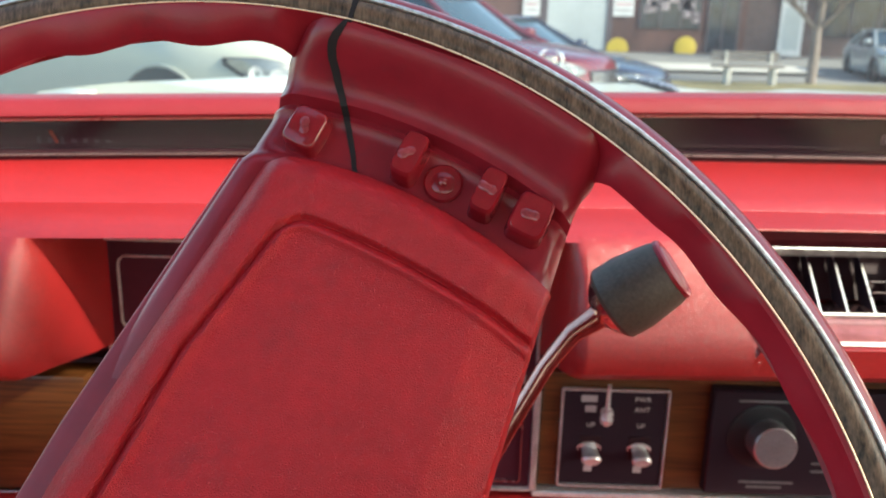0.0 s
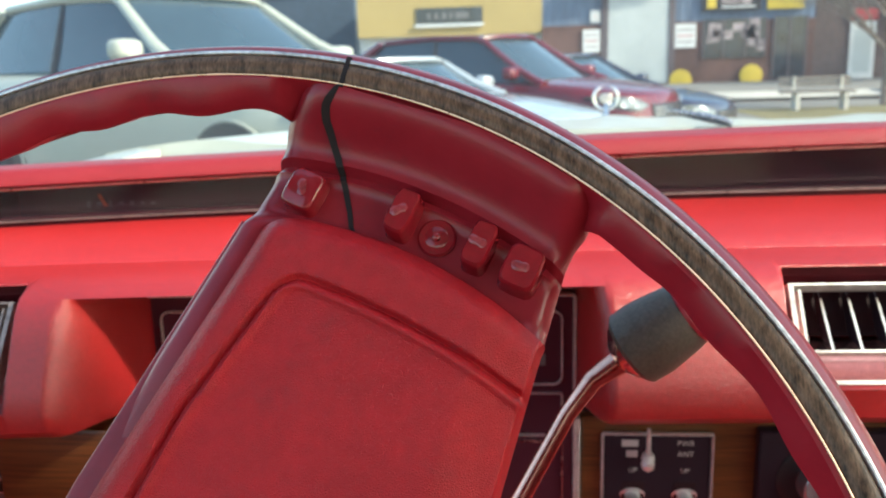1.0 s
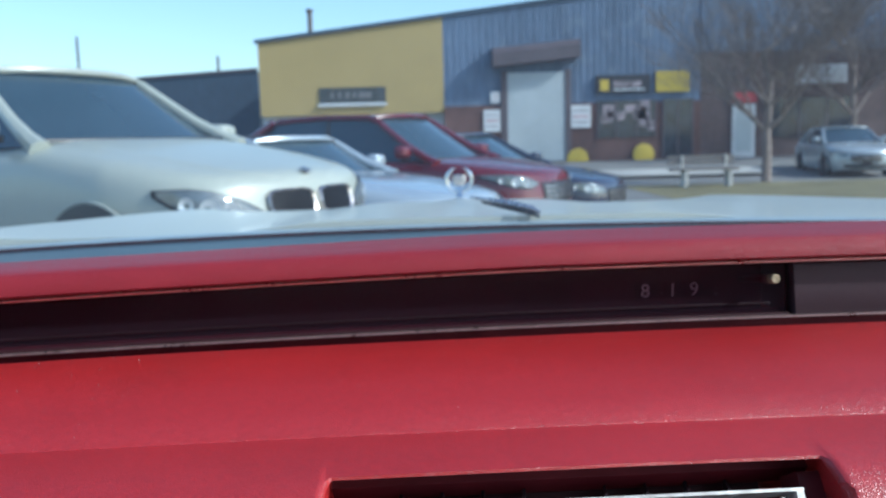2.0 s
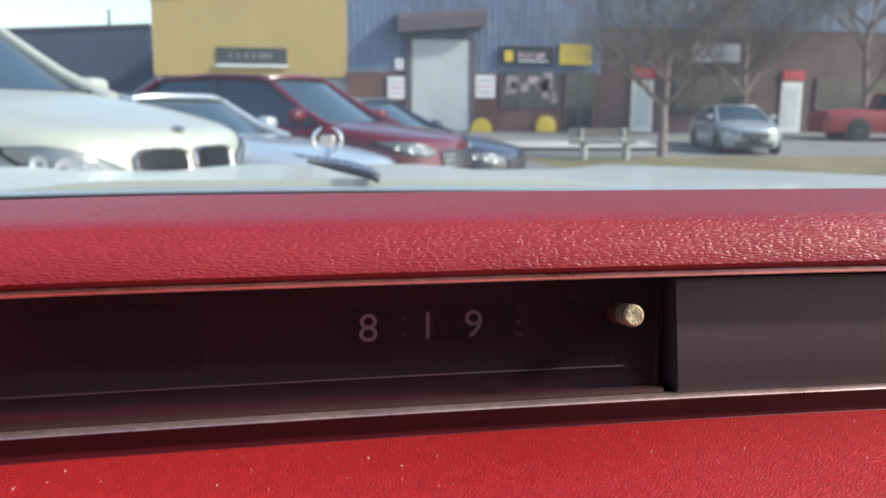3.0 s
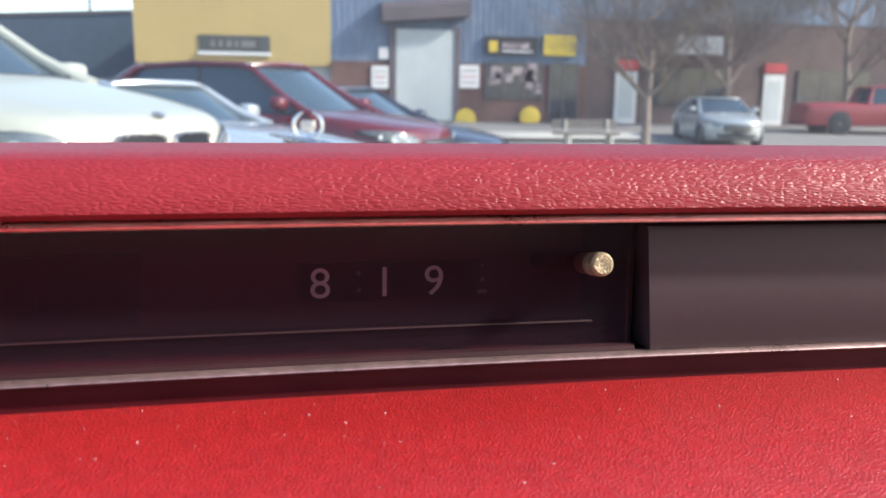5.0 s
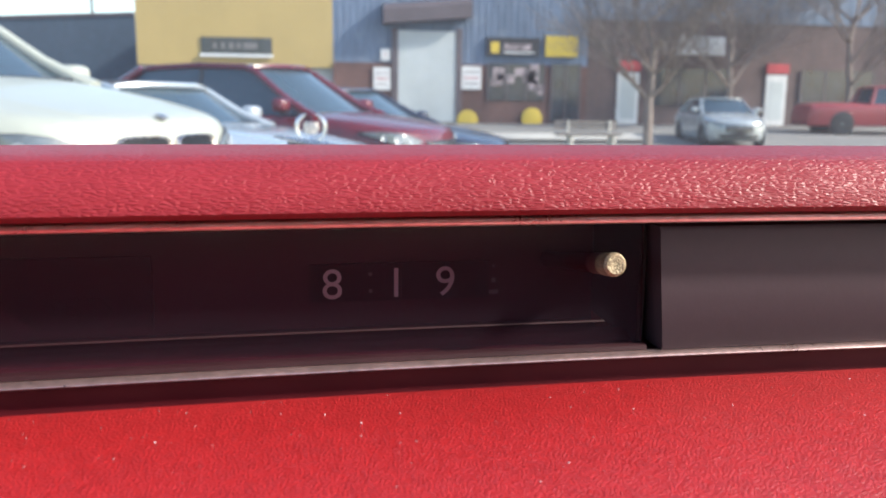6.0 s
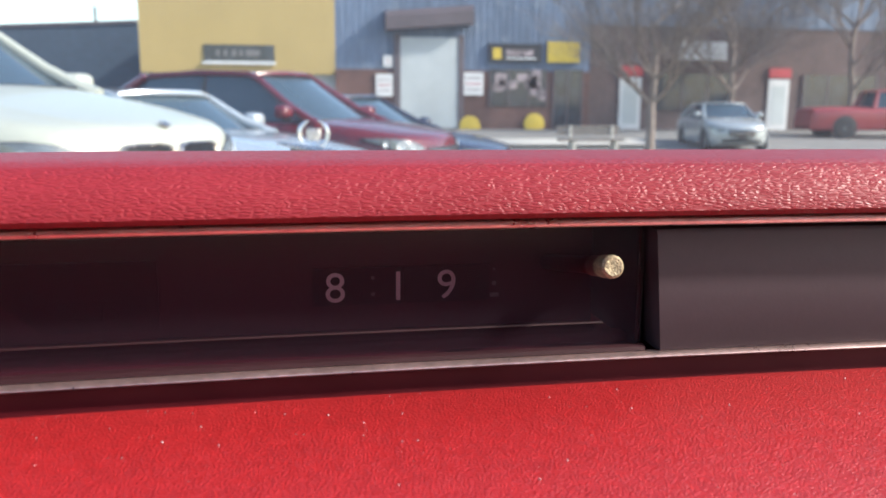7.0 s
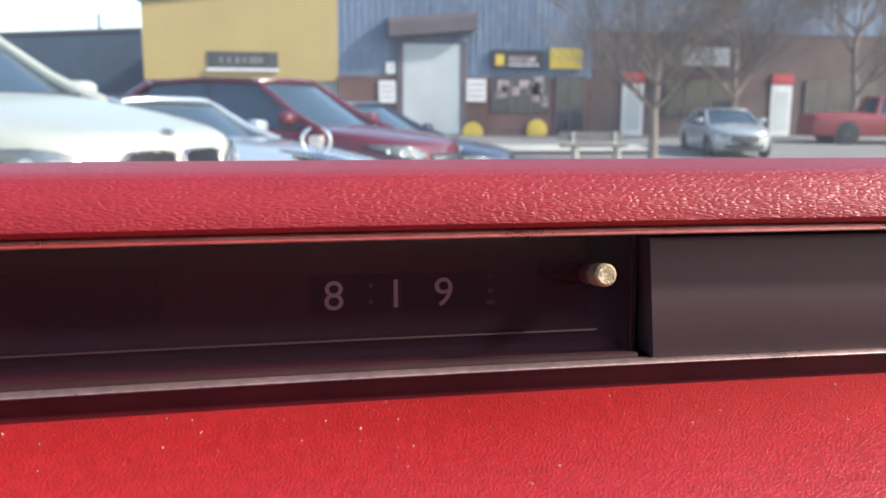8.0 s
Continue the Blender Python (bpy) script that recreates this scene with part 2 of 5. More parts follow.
LENS = material("headlight lens", (0.17, 0.19, 0.20), 0.06, metal=0.3, spread=0.12, big=9, fine=30, spec=0.8, rough_spread=0.03)
LAMP_BOWL = material("bright lamp bowl", (0.75, 0.77, 0.78), 0.25, metal=0.4, spread=0.05)
RIM_ALU = material("dulled alloy wheel", (0.16, 0.16, 0.165), 0.45, metal=0.6, spread=0.15, big=10, fine=60)
GRILLE = material("black grille", (0.012, 0.012, 0.014), 0.4, spread=0.2)
ASPHALT = material("pale lot asphalt", (0.21, 0.20, 0.185), 0.85, spread=0.14, big=0.35, fine=14, bump=0.5, bump_scale=60, bump_dist=0.01)
GRASS = material("dry winter grass", (0.20, 0.17, 0.07), 0.9, spread=0.25, big=0.8, fine=30, bump=0.6, bump_scale=40, bump_dist=0.03, second=(0.30, 0.25, 0.12))
CONCRETE = material("pale concrete", (0.50, 0.47, 0.42), 0.85, spread=0.12, big=0.6, fine=20, bump=0.3, bump_scale=60, bump_dist=0.006)
YELLOW_WALL = material("ochre yellow metal cladding", (0.44, 0.32, 0.125), 0.55, spread=0.05, big=0.4, fine=8)
BLUE_WALL = material("weathered blue metal cladding", (0.125, 0.165, 0.24), 0.5, stain=(0.25, 0.28, 0.32, 0.6), spread=0.16, big=0.5, fine=6, stretch=(1, 1, 0.15))
FAR_BLUE = material("dark blue cladding", (0.05, 0.075, 0.11), 0.6, spread=0.12, big=0.3, fine=4)
BRICK = material("brown brickwork", (0.13, 0.07, 0.06), 0.9, spread=0.25, big=0.9, fine=14, bump=0.4, bump_scale=12, bump_dist=0.01)
BRICK_FAR = material("grey brown brickwork", (0.115, 0.080, 0.075), 0.9, spread=0.25, big=0.5, fine=9)
DOOR_WHITE = material("white roller slats", (0.50, 0.53, 0.54), 0.5, spread=0.07, big=0.8, fine=12)
AWNING = material("brown shutter housing", (0.10, 0.08, 0.09), 0.6, spread=0.1, big=1.0, fine=10)
SHOP_GLASS = material("dark shop window", (0.03, 0.035, 0.045), 0.12, spread=0.4, big=2, fine=9, spec=0.7)
POSTER = material("faded notices", (0.30, 0.24, 0.25), 0.6, spread=0.5, big=3, fine=12)
SIGN_YELLOW = material("yellow sign board", (0.62, 0.44, 0.05), 0.5, spread=0.06, big=2, fine=12)
SIGN_BLACK = material("black sign board", (0.02, 0.02, 0.024), 0.5, spread=0.1)
SIGN_WHITE = material("white sign board", (0.66, 0.66, 0.66), 0.5, spread=0.06, big=2, fine=9)
SIGN_RED = material("red sign board", (0.45, 0.05, 0.06), 0.5, spread=0.1)
BARK = material("grey brown bark", (0.22, 0.175, 0.15), 0.9, spread=0.3, big=4, fine=40, bump=0.6, bump_scale=30, stretch=(1, 1, 0.3), bump_dist=0.02)
BENCH_WOOD = material("weathered bench timber", (0.16, 0.14, 0.125), 0.8, spread=0.2, big=3, fine=30)
POLE = material("weathered timber pole", (0.12, 0.10, 0.09), 0.85, spread=0.2, big=2, fine=20)


# ---- building blocks ----
def place_of(ob):
    m = ob.matrix_basis.copy()
    return m if ob.parent is None else place_of(ob.parent) @ ob.matrix_parent_inverse @ m


def part(name, bm, mat, parent, label="", smooth=True):
    """Links a bmesh, drawn in world coordinates, as one mesh under a thing or a part."""
    bmesh.ops.recalc_face_normals(bm, faces=bm.faces)
    me = bpy.data.meshes.new(name)
    bm.to_mesh(me)
    bm.free()
    return mesh_part(name, me, mat, parent, label, smooth)


def mesh_part(name, me, mat, parent, label="", smooth=True):
    if mat and not me.materials:
        me.materials.append(mat)
    if smooth:
        me.polygons.foreach_set("use_smooth", [True] * len(me.polygons))
        me.set_sharp_from_angle(angle=radians(38))
    ob = new(name, me)
    if parent:
        ob.parent = parent
        ob.matrix_parent_inverse = place_of(parent).inverted()
    if label:
        ob["label"] = label
    return ob


def thing(name, label, category, base=(0, 0, 0), group="", kind=""):
    ob = new(name)
    ob.empty_display_size = 0.05
    ob.matrix_basis = Matrix.Translation(base)
    return tagged(ob, label, category, group, kind)


def box(bm, lo, hi, bevel=0.0, turn=None, seg=1):
    """A box between two corners, with bevelled edges, turned by an optional matrix."""
    lo, hi = Vector(lo), Vector(hi)
    made = bmesh.ops.create_cube(bm, size=1.0)["verts"]
    for v in made:
        v.co = Vector((lo[k] + (v.co[k] + 0.5) * (hi[k] - lo[k]) for k in range(3)))
    if bevel:
        edges = list({e for v in made for e in v.link_edges})
        out = bmesh.ops.bevel(bm, geom=edges, offset=bevel, segments=seg, affect="EDGES", profile=0.5)
        made = list({v for f in out["faces"] for v in f.verts} | {v for v in made if v.is_valid})
    if turn is not None:
        for v in made:
            v.co = turn @ v.co
    return bm


def loft(bm, rings, closed=True, caps=True):
    """Joins rings of points, each with the same count, into one skin."""
    rows = [[bm.verts.new(p) for p in ring] for ring in rings]
    n = len(rows[0])
    for a, b in zip(rows, rows[1:]):
        for i in range(n if closed else n - 1):
            j = (i + 1) % n
            bm.faces.new((a[i], a[j], b[j], b[i]))
    if caps and closed:
        bm.faces.new(rows[0]), bm.faces.new(rows[-1][::-1])
    return bm


def tube(bm, points, radii, sides=10):
    """A round bar along points, with a radius at each."""
    pts = [Vector(p) for p in points]
    radii = radii if isinstance(radii, (list, tuple)) else [radii] * len(pts)
    rings = []
    side = None
    for i, p in enumerate(pts):
        d = (pts[min(i + 1, len(pts) - 1)] - pts[max(i - 1, 0)]).normalized()
        if side is None:
            side = d.orthogonal().normalized()
        side = (side - d * side.dot(d)).normalized()
        up = d.cross(side)
        rings.append([p + (side * math.cos(a) + up * math.sin(a)) * radii[i] for a in (2 * math.pi * k / sides for k in range(sides))])
    return loft(bm, rings)


def disc_stack(bm, centre, axis, steps, sides=28):
    """A turned shape: steps of (distance along the axis, radius)."""
    axis = Vector(axis).normalized()
    s = axis.orthogonal().normalized()
    u = axis.cross(s)
    rings = [[Vector(centre) + axis * d + (s * math.cos(a) + u * math.sin(a)) * r for a in (2 * math.pi * k / sides for k in range(sides))] for d, r in steps]
    return loft(bm, rings)


def lettering(text, size, mat, parent, m, name="lettering", depth=0.0001, thin=0.0):
    """Built-in font letters as a flat mesh, centred on the pose m."""
    cu = bpy.data.curves.new("letters", "FONT")
    cu.body, cu.size, cu.align_x, cu.align_y, cu.extrude = text, size, "CENTER", "CENTER", depth
    cu.offset = -thin
    tmp = bpy.data.objects.new("letters", cu)
    scene.collection.objects.link(tmp)
    bpy.context.view_layer.update()
    me = bpy.data.meshes.new_from_object(tmp.evaluated_get(bpy.context.evaluated_depsgraph_get()))
    bpy.data.objects.remove(tmp)
    me.transform(m)
    me.materials.clear()
    return mesh_part(name, me, mat, parent, smooth=False)


def smoothstep(a, b, x):
    t = min(1.0, max(0.0, (x - a) / (b - a)))
    return t * t * (3 - 2 * t)


UPRIGHT = pose(0, 0, 0, 90, 0, 0)   # letters that face the cabin


# ---- the car that the camera sits in: dashboard ----
def dash_y(x):
    """Where the front of the dash strip stands; it bows towards both ends."""
    return -0.001 - 0.165 * (x - 0.15) ** 2


def pad_y(x):
    """Reference line of the lower pad, which bows less."""
    return 0.0045 - 0.0733 * (x - 0.15) ** 2


def dash_top(x):
    return 0.9768 + 0.014 * min(0.0, x + 0.05)


XS = [-0.76 + 1.52 * i / 76 for i in range(77)]
dashboard = thing("dashboard", "red padded vinyl dashboard with chrome trim lines", "dashboard", (0, 0.1, 0.9))


def upper_ring(x):
    y, t = dash_y(x), dash_top(x)
    pts = [(-0.0050, 0.0010), (-0.0085, 0.0014), (-0.0100, 0.0026), (-0.0098, 0.0046), (-0.0082, 0.0074), (-0.0064, 0.0098), (-0.0046, 0.0112), (-0.0010, 0.0120),
           (0.008, 0.0122), (0.03, 0.0119), (0.055, 0.0107), (0.08, 0.0085), (0.11, 0.0046), (0.15, -0.0030), (0.20, -0.0140), (0.25, -0.0270)]
    fall = 0.010 * min(0.0, x + 0.05)       # the rear sinks a little more towards the driver's door
    pts = [(a, b + fall * smoothstep(0.03, 0.12, a)) for a, b in pts]
    ring = [(x, y + a, t + b) for a, b in pts]
    ring += [(x, 0.40, 0.922), (x, 0.42, 0.912), (x, 0.42, 0.90), (x, y + 0.06, 0.90), (x, y + 0.055, t + 0.0006)]
    return ring


part("upper_pad", loft(bmesh.new(), [upper_ring(x) for x in XS]), RED_PAD, dashboard, "red grained vinyl upper pad")


def strip(x0, x1, n, ring):
    return loft(bmesh.new(), [ring(x0 + (x1 - x0) * i / n) for i in range(n + 1)])


def rod_ring(dy, z, ry, rz):
    def ring(x):
        zz = z if z > 0 else dash_top(x) + z
        return [(x, dash_y(x) + dy + ry * math.cos(a), zz + rz * math.sin(a)) for a in (math.pi * k / 5 for k in range(10))]
    return ring


part("upper_trim", strip(-0.76, 0.76, 76, rod_ring(-0.0048, -0.0001, 0.0013, 0.0009)), TRIM_LINE, dashboard, "worn chrome trim line")
part("lower_trim", strip(-0.76, 0.76, 76, rod_ring(-0.0004, 0.9481, 0.0022, 0.0007)), TRIM_LINE, dashboard, "worn chrome trim line")
part("base_strip", strip(-0.76, 0.76, 76, lambda x: [(x, dash_y(x) + a, b) for a, b in ((0.0002, 0.9474), (0.0006, 0.9455), (0.0004, 0.9420), (-0.0020, 0.9398), (-0.0062, 0.9396), (-0.0062, 0.9380), (0.0085, 0.925), (0.0085, 0.9474))]), BASE_AND_SHADE, dashboard, "dark maroon strip in the gap")


def channel_ring(x):
    y, t = dash_y(x), dash_top(x)
    return [(x, y + a, b) for a, b in ((0.002, 0.9482), (0.009, 0.9482), (0.0105, 0.9494), (0.0145, 0.9496), (0.0160, 0.9470), (0.0310, 0.9452), (0.0345, 0.9464),
                                      (0.036, t - 0.001), (-0.003, t - 0.0006), (-0.003, t + 0.0003), (0.048, t + 0.0003), (0.048, 0.9440), (0.0090, 0.9440), (0.0090, 0.9474), (0.002, 0.9474))]


part("instrument_channel", strip(-0.606, 0.0776, 44, channel_ring), BLACK_GLOSS, dashboard, "dark smoked recessed instrument strip")
bm = bmesh.new()
yk = dash_y(0.0785)
box(bm, (0.0776, yk + 0.0060, 0.9480), (0.0792, yk + 0.048, 0.9764), 0.0002)
part("channel_end", bm, GRILLE, dashboard)


def lens_ring(x):
    y, t = dash_y(x), dash_top(x)
    return [(x, y + a, b) for a, b in ((0.0018, 0.9492), (0.0039, t - 0.0008), (0.0049, t - 0.0008), (0.0028, 0.9492))]


lens = part("smoked_lens", strip(-0.606, 0.0772, 44, lens_ring), SMOKED, dashboard, "smoked clear plastic lens")
lens.visible_shadow = False
part("lens_lip", strip(-0.606, 0.0775, 44, lambda x: [(x, dash_y(x) + a, b) for a, b in ((-0.0004, 0.9489), (-0.0002, 0.9497), (0.0004, 0.9500), (0.0016, 0.9499), (0.0016, 0.9486), (0.0, 0.9486))]), BLACK_BASE, dashboard, "dark polished lens lip")
part("lens_groove", strip(-0.606, 0.0688, 44, lambda x: [(x, dash_y(x) + a, b) for a, b in ((0.0016, 0.9546), (0.0017, 0.9549), (0.0021, 0.9549), (0.0021, 0.9546))]), BLACK_BASE, dashboard)


def flush_ring(x):
    y, t = dash_y(x), dash_top(x)
    return [(x, y + a, b) for a, b in ((-0.0012, 0.9494), (-0.0006, 0.9486), (0.012, 0.9486), (0.012, t - 0.0024), (-0.0006, t - 0.0024), (-0.0012, t - 0.0032))]


def panel_ring(x):
    """The free end of the panel leans a little."""
    lean = 1 - smoothstep(0.0795, 0.10, x)
    return [(px + lean * (0.0009 - (z - 0.949) * 0.078), py, z) for px, py, z in flush_ring(x)]


part("right_filler_panel", strip(0.0797, 0.75, 90, panel_ring), FILLER, dashboard, "charcoal matt filler panel")
part("left_filler_panel", strip(-0.75, -0.6075, 10, flush_ring), FILLER, dashboard, "charcoal matt filler panel")

# Openings in the lower pad: (from, to, kind)
VENTS = ((-0.7066, -0.5425), (-0.1366, 0.0345))
CLUSTER = (-0.5035, -0.240)


def lower_ring(x):
    y = pad_y(x)
    edge, seam = dash_y(x) - 0.0085, y - 0.0985
    lip = 0.9456 + 0.0008 * (1 - smoothstep(-0.25, -0.05, x))
    # from the dark gap below the strip over the rear edge, and down to the seam
    solid = [(edge + 0.0020, 0.9395), (edge + 0.0016, lip - 0.0014), (edge + 0.0006, lip - 0.0003)]
    solid += [(edge + (seam - edge) * f, lip + (0.9302 - lip) * g) for f, g in ((0.02, 0.0), (0.20, 0.10), (0.40, 0.26), (0.58, 0.45), (0.78, 0.71), (1.0, 1.0))]
    solid += [(y - 0.0991, 0.92955), (y - 0.118, 0.9285), (y - 0.136, 0.9262), (y - 0.147, 0.9215), (y - 0.153, 0.914), (y - 0.158, 0.905),
              (y - 0.164, 0.893), (y - 0.170, 0.880), (y - 0.174, 0.868), (y - 0.171, 0.857), (y - 0.160, 0.8495), (y - 0.140, 0.8465), (y - 0.10, 0.8455),
              (y - 0.02, 0.8455), (y - 0.010, 0.86)]
    front = 10          # the crest above the front face
    out = solid
    w = max(smoothstep(a - 0.0035, a + 0.001, x) * (1 - smoothstep(b - 0.001, b + 0.0035, x)) for a, b in VENTS)
    if w:
        cut = list(solid)
        for k, z in ((4, 0.9236), (5, 0.896), (6, 0.8755), (7, 0.8732)):
            cut[front + k] = (solid[front + k][0] + (0.0 if k == 7 else 0.058), z)
        for k, back, z in ((1, 0.0120, 0.9266), (2, 0.0124, 0.9256), (3, 0.0100, 0.9250)):
            cut[front + k] = (solid[front][0] - back, z)
        out = [(a[0] + w * (b[0] - a[0]), a[1] + w * (b[1] - a[1])) for a, b in zip(solid, cut)]
    a, b = CLUSTER
    t1, t2 = min(1.0, max(0.0, (x - a + 0.017) / 0.018)), min(1.0, max(0.0, (b + 0.014 - x) / 0.016))
    w = min(1 - math.sqrt(1 - t1 * t1), 1 - math.sqrt(1 - t2 * t2))
    if w:
        cut = list(solid)
        cut[front + 2] = (solid[front + 2][0] + 0.002, 0.921)
        back = -0.097
        for k, (yy, z) in {3: (back - 0.02, 0.9165), 4: (back, 0.912), 5: (back, 0.895), 6: (back, 0.880), 7: (back, 0.868), 8: (back, 0.857), 9: (back, 0.844),
                           10: (back + 0.005, 0.8350), 11: (back + 0.03, 0.8330)}.items():
            cut[front + k] = (yy, z)
        out = [(p[0] + w * (q[0] - p[0]), p[1] + w * (q[1] - p[1])) for p, q in zip(out, cut)]
    return [(x, p, q) for p, q in out]


xs = set(XS)
for a, b in (*VENTS, CLUSTER):
    for e in (a, b):
        xs |= {e + 0.0008 * k for k in range(-24, 25)}
lower_pad = part("lower_pad", loft(bmesh.new(), [lower_ring(x) for x in sorted(xs)]), RED_SHELF, dashboard, "bright red vinyl lower pad")

# Fascia behind the lower panels, and the bolster below them
bm = bmesh.new()
box(bm, (-0.76, -0.088, 0.62), (0.76, 0.05, 0.852), 0.004)
part("fascia_backing", bm, BLACK_BASE, dashboard)
part("knee_bolster", loft(bmesh.new(), [[(x, y, z) for y, z in ((-0.085, 0.738), (-0.118, 0.7375), (-0.128, 0.732), (-0.135, 0.70), (-0.14, 0.60), (-0.085, 0.60))] for x in (-0.76, -0.4, 0.0, 0.4, 0.76)]), RED_SHELF, dashboard, "red vinyl knee bolster")
bm = bmesh.new()
box(bm, (-0.242, -0.104, 0.7385), (0.30, -0.088, 0.7425), 0.0008)
part("lower_chrome_line", bm, SILVER_LINE, dashboard)
bm = bmesh.new()
box(bm, (-0.242, -0.103, 0.7426), (-0.2395, -0.088, 0.824), 0.0006)
part("upright_chrome_line", bm, SILVER_LINE, dashboard)

# Walnut panels
bm = bmesh.new()
box(bm, (-0.2385, -0.0975, 0.7430), (0.30, -0.089, 0.8235), 0.0012)
part("walnut_panel", bm, DASH_WOOD, dashboard, "walnut grain panel")
bm = bmesh.new()
box(bm, (-0.6095, -0.118, 0.7415), (-0.517, -0.0885, 0.8195), 0.0022, seg=2)
part("walnut_block", bm, DASH_WOOD, dashboard, "raised walnut grain block")
for z0, z1 in ((0.7826, 0.8040), (0.7495, 0.7735)):
    bm = bmesh.new()
    box(bm, (-0.705, -0.112, z0), (-0.6105, -0.0885, z1), 0.0008)
    lv = part("louvre", bm, LOUVRE, dashboard, "dull bright louvre plate")
    for a, b in ((z0 - 0.0006, z0 + 0.0010), (z0 + 0.62 * (z1 - z0), z0 + 0.62 * (z1 - z0) + 0.0012), (z1 - 0.0008, z1 + 0.0006)):
        bm = bmesh.new()
        box(bm, (-0.7055, -0.1145, a), (-0.6100, -0.1100, b), 0.0004)
        part("bright_edge", bm, CHROME_WORN, lv)
    bm = bmesh.new()
    box(bm, (-0.704, -0.1128, z0 + 0.0022), (-0.6125, -0.1110, z0 + 0.54 * (z1 - z0)))
    part("slot", bm, BLACK_BASE, lv)
bm = bmesh.new()
box(bm, (-0.705, -0.1190, 0.7390), (-0.500, -0.088, 0.7408), 0.0005)
part("lower_chrome_line", bm, CHROME_WORN, dashboard)
bm = bmesh.new()
box(bm, (-0.76, -0.104, 0.8225), (-0.5105, -0.0885, 0.8265), 0.0008)
part("frame_line", bm, BLACK_MATT, dashboard)


# ---- air vents ----
VENT_RIM = material("dull bright vent trim", (0.80, 0.75, 0.71), 0.38, metal=0.7, spread=0.16, big=60, fine=300)

# Brown tint paints the red cabin's reflection into the left vent's trim
BROWN_REFLECTION_RIM = material("vent trim with painted brown reflection", (0.42, 0.30, 0.25), 0.42, metal=0.7, spread=0.2, big=60, fine=300)


def air_vent(x0, x1, label, rim):
    v = thing("air_vent", label, "air vent", ((x0 + x1) / 2, pad_y((x0 + x1) / 2) - 0.15, 0.867), "dashboard air vents")

    def at(x, d, z):
        """d: depth behind the slanted face, which leans out towards its foot."""
        return Vector((x + 0.0008, pad_y(x) - 0.133 - (0.921 - z) * 0.72 + d, z - 0.0026))

    def bar(bm, a, b, w, h):
        """A rectangular bar between two points of the face."""
        a, b = Vector(a), Vector(b)
        d = (b - a).normalized()
        n = Vector((0, -0.81, 0.58))
        s = d.cross(n).normalized()
        n = s.cross(d)
        loft(bm, [[p + s * (w / 2 * i) + n * (h / 2 * j) for i, j in ((-1, -1), (-0.6, 1), (0.6, 1), (1, -1))] for p in (a, b)])
        return bm
    zt, zb = 0.9186, 0.8757
    for a, b, w in (((x0, zt), (x1, zt), 0.0018), ((x0, zb), (x1, zb), 0.0034), ((x0 + 0.0014, zb), (x0 + 0.0014, zt), 0.0042), ((x1 - 0.0014, zb), (x1 - 0.0014, zt), 0.0042)):
        part("outer_rim", bar(bmesh.new(), at(a[0], 0, a[1]), at(b[0], 0, b[1]), w, 0.007), rim, v)
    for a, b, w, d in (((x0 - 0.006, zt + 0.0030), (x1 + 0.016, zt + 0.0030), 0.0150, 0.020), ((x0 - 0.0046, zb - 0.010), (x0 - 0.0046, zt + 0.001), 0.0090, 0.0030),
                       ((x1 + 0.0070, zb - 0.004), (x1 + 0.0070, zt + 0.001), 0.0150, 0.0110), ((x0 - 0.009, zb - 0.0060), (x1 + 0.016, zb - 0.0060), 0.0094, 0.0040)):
        # Dark maroon on the top and right edges paints the recess shade
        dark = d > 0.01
        part("surround", bar(bmesh.new(), at(a[0], d, a[1]), at(b[0], d, b[1]), w, 0.008), BASE_AND_SHADE if dark else RED_SHELF, v, "recess edge with shade painted dark maroon" if dark else "red vinyl edge round the vent")
    a, b = x0 + 0.0055, x1 - 0.0055
    for p, q, w in (((a, 0.9160), (b, 0.9160), 0.0016), ((a, 0.8885), (b, 0.8885), 0.0018), ((a + 0.001, 0.8885), (a + 0.001, 0.9160), 0.0022), ((b - 0.001, 0.8885), (b - 0.001, 0.9160), 0.0022)):
        deep = 0.006 if p[1] == q[1] == 0.9160 else 0.002
        part("inner_rim", bar(bmesh.new(), at(p[0], deep, p[1]), at(q[0], deep, q[1]), w, 0.005), rim, v)
    part("sill", loft(bmesh.new(), [[at(x, d, z) for d, z in ((0.0005, 0.8874), (0.0105, 0.8838), (0.0130, 0.8812), (0.0115, 0.8786), (0.0008, 0.8768), (0.03, 0.8768), (0.03, 0.8874))] for x in (x0 + 0.003, x1 - 0.003)]), SILL_CHROME, v, "polished chrome lower sill")
    bm = bmesh.new()
    loft(bm, [[at(x, d, z) for d, z in ((0.026, 0.916), (0.030, 0.916), (0.030, 0.889), (0.026, 0.889))] for x in (a, b)])
    part("duct_back", bm, BLACK_BASE, v)
    n = 10
    for k in range(1, n):
        x = a + (b - a) * k / n
        lo = 0.8890
        hi = 0.9155
        if k == 5:
            hi = 0.8985
        ring = []
        for z, s in ((lo, 0.0), (hi, 1.0)):
            p = at(x, 0.0035 + 0.010 * s, z)
            q = at(x, 0.024, z)
            ring.append([p + Vector((-0.00045, 0, 0)), p + Vector((0.00045, 0, 0)), q + Vector((0.0018, 0, 0)), q + Vector((0.0008, 0, 0))])
        sl_ = part("slat", loft(bmesh.new(), ring), BLACK_MATT, v, "dark slat with a bright edge")
        # Bright edge stops at 80 percent: shade at slat tops, put into shape
        ring = [ring[0], [p.lerp(q, 0.8) for p, q in zip(ring[0], ring[1])]]
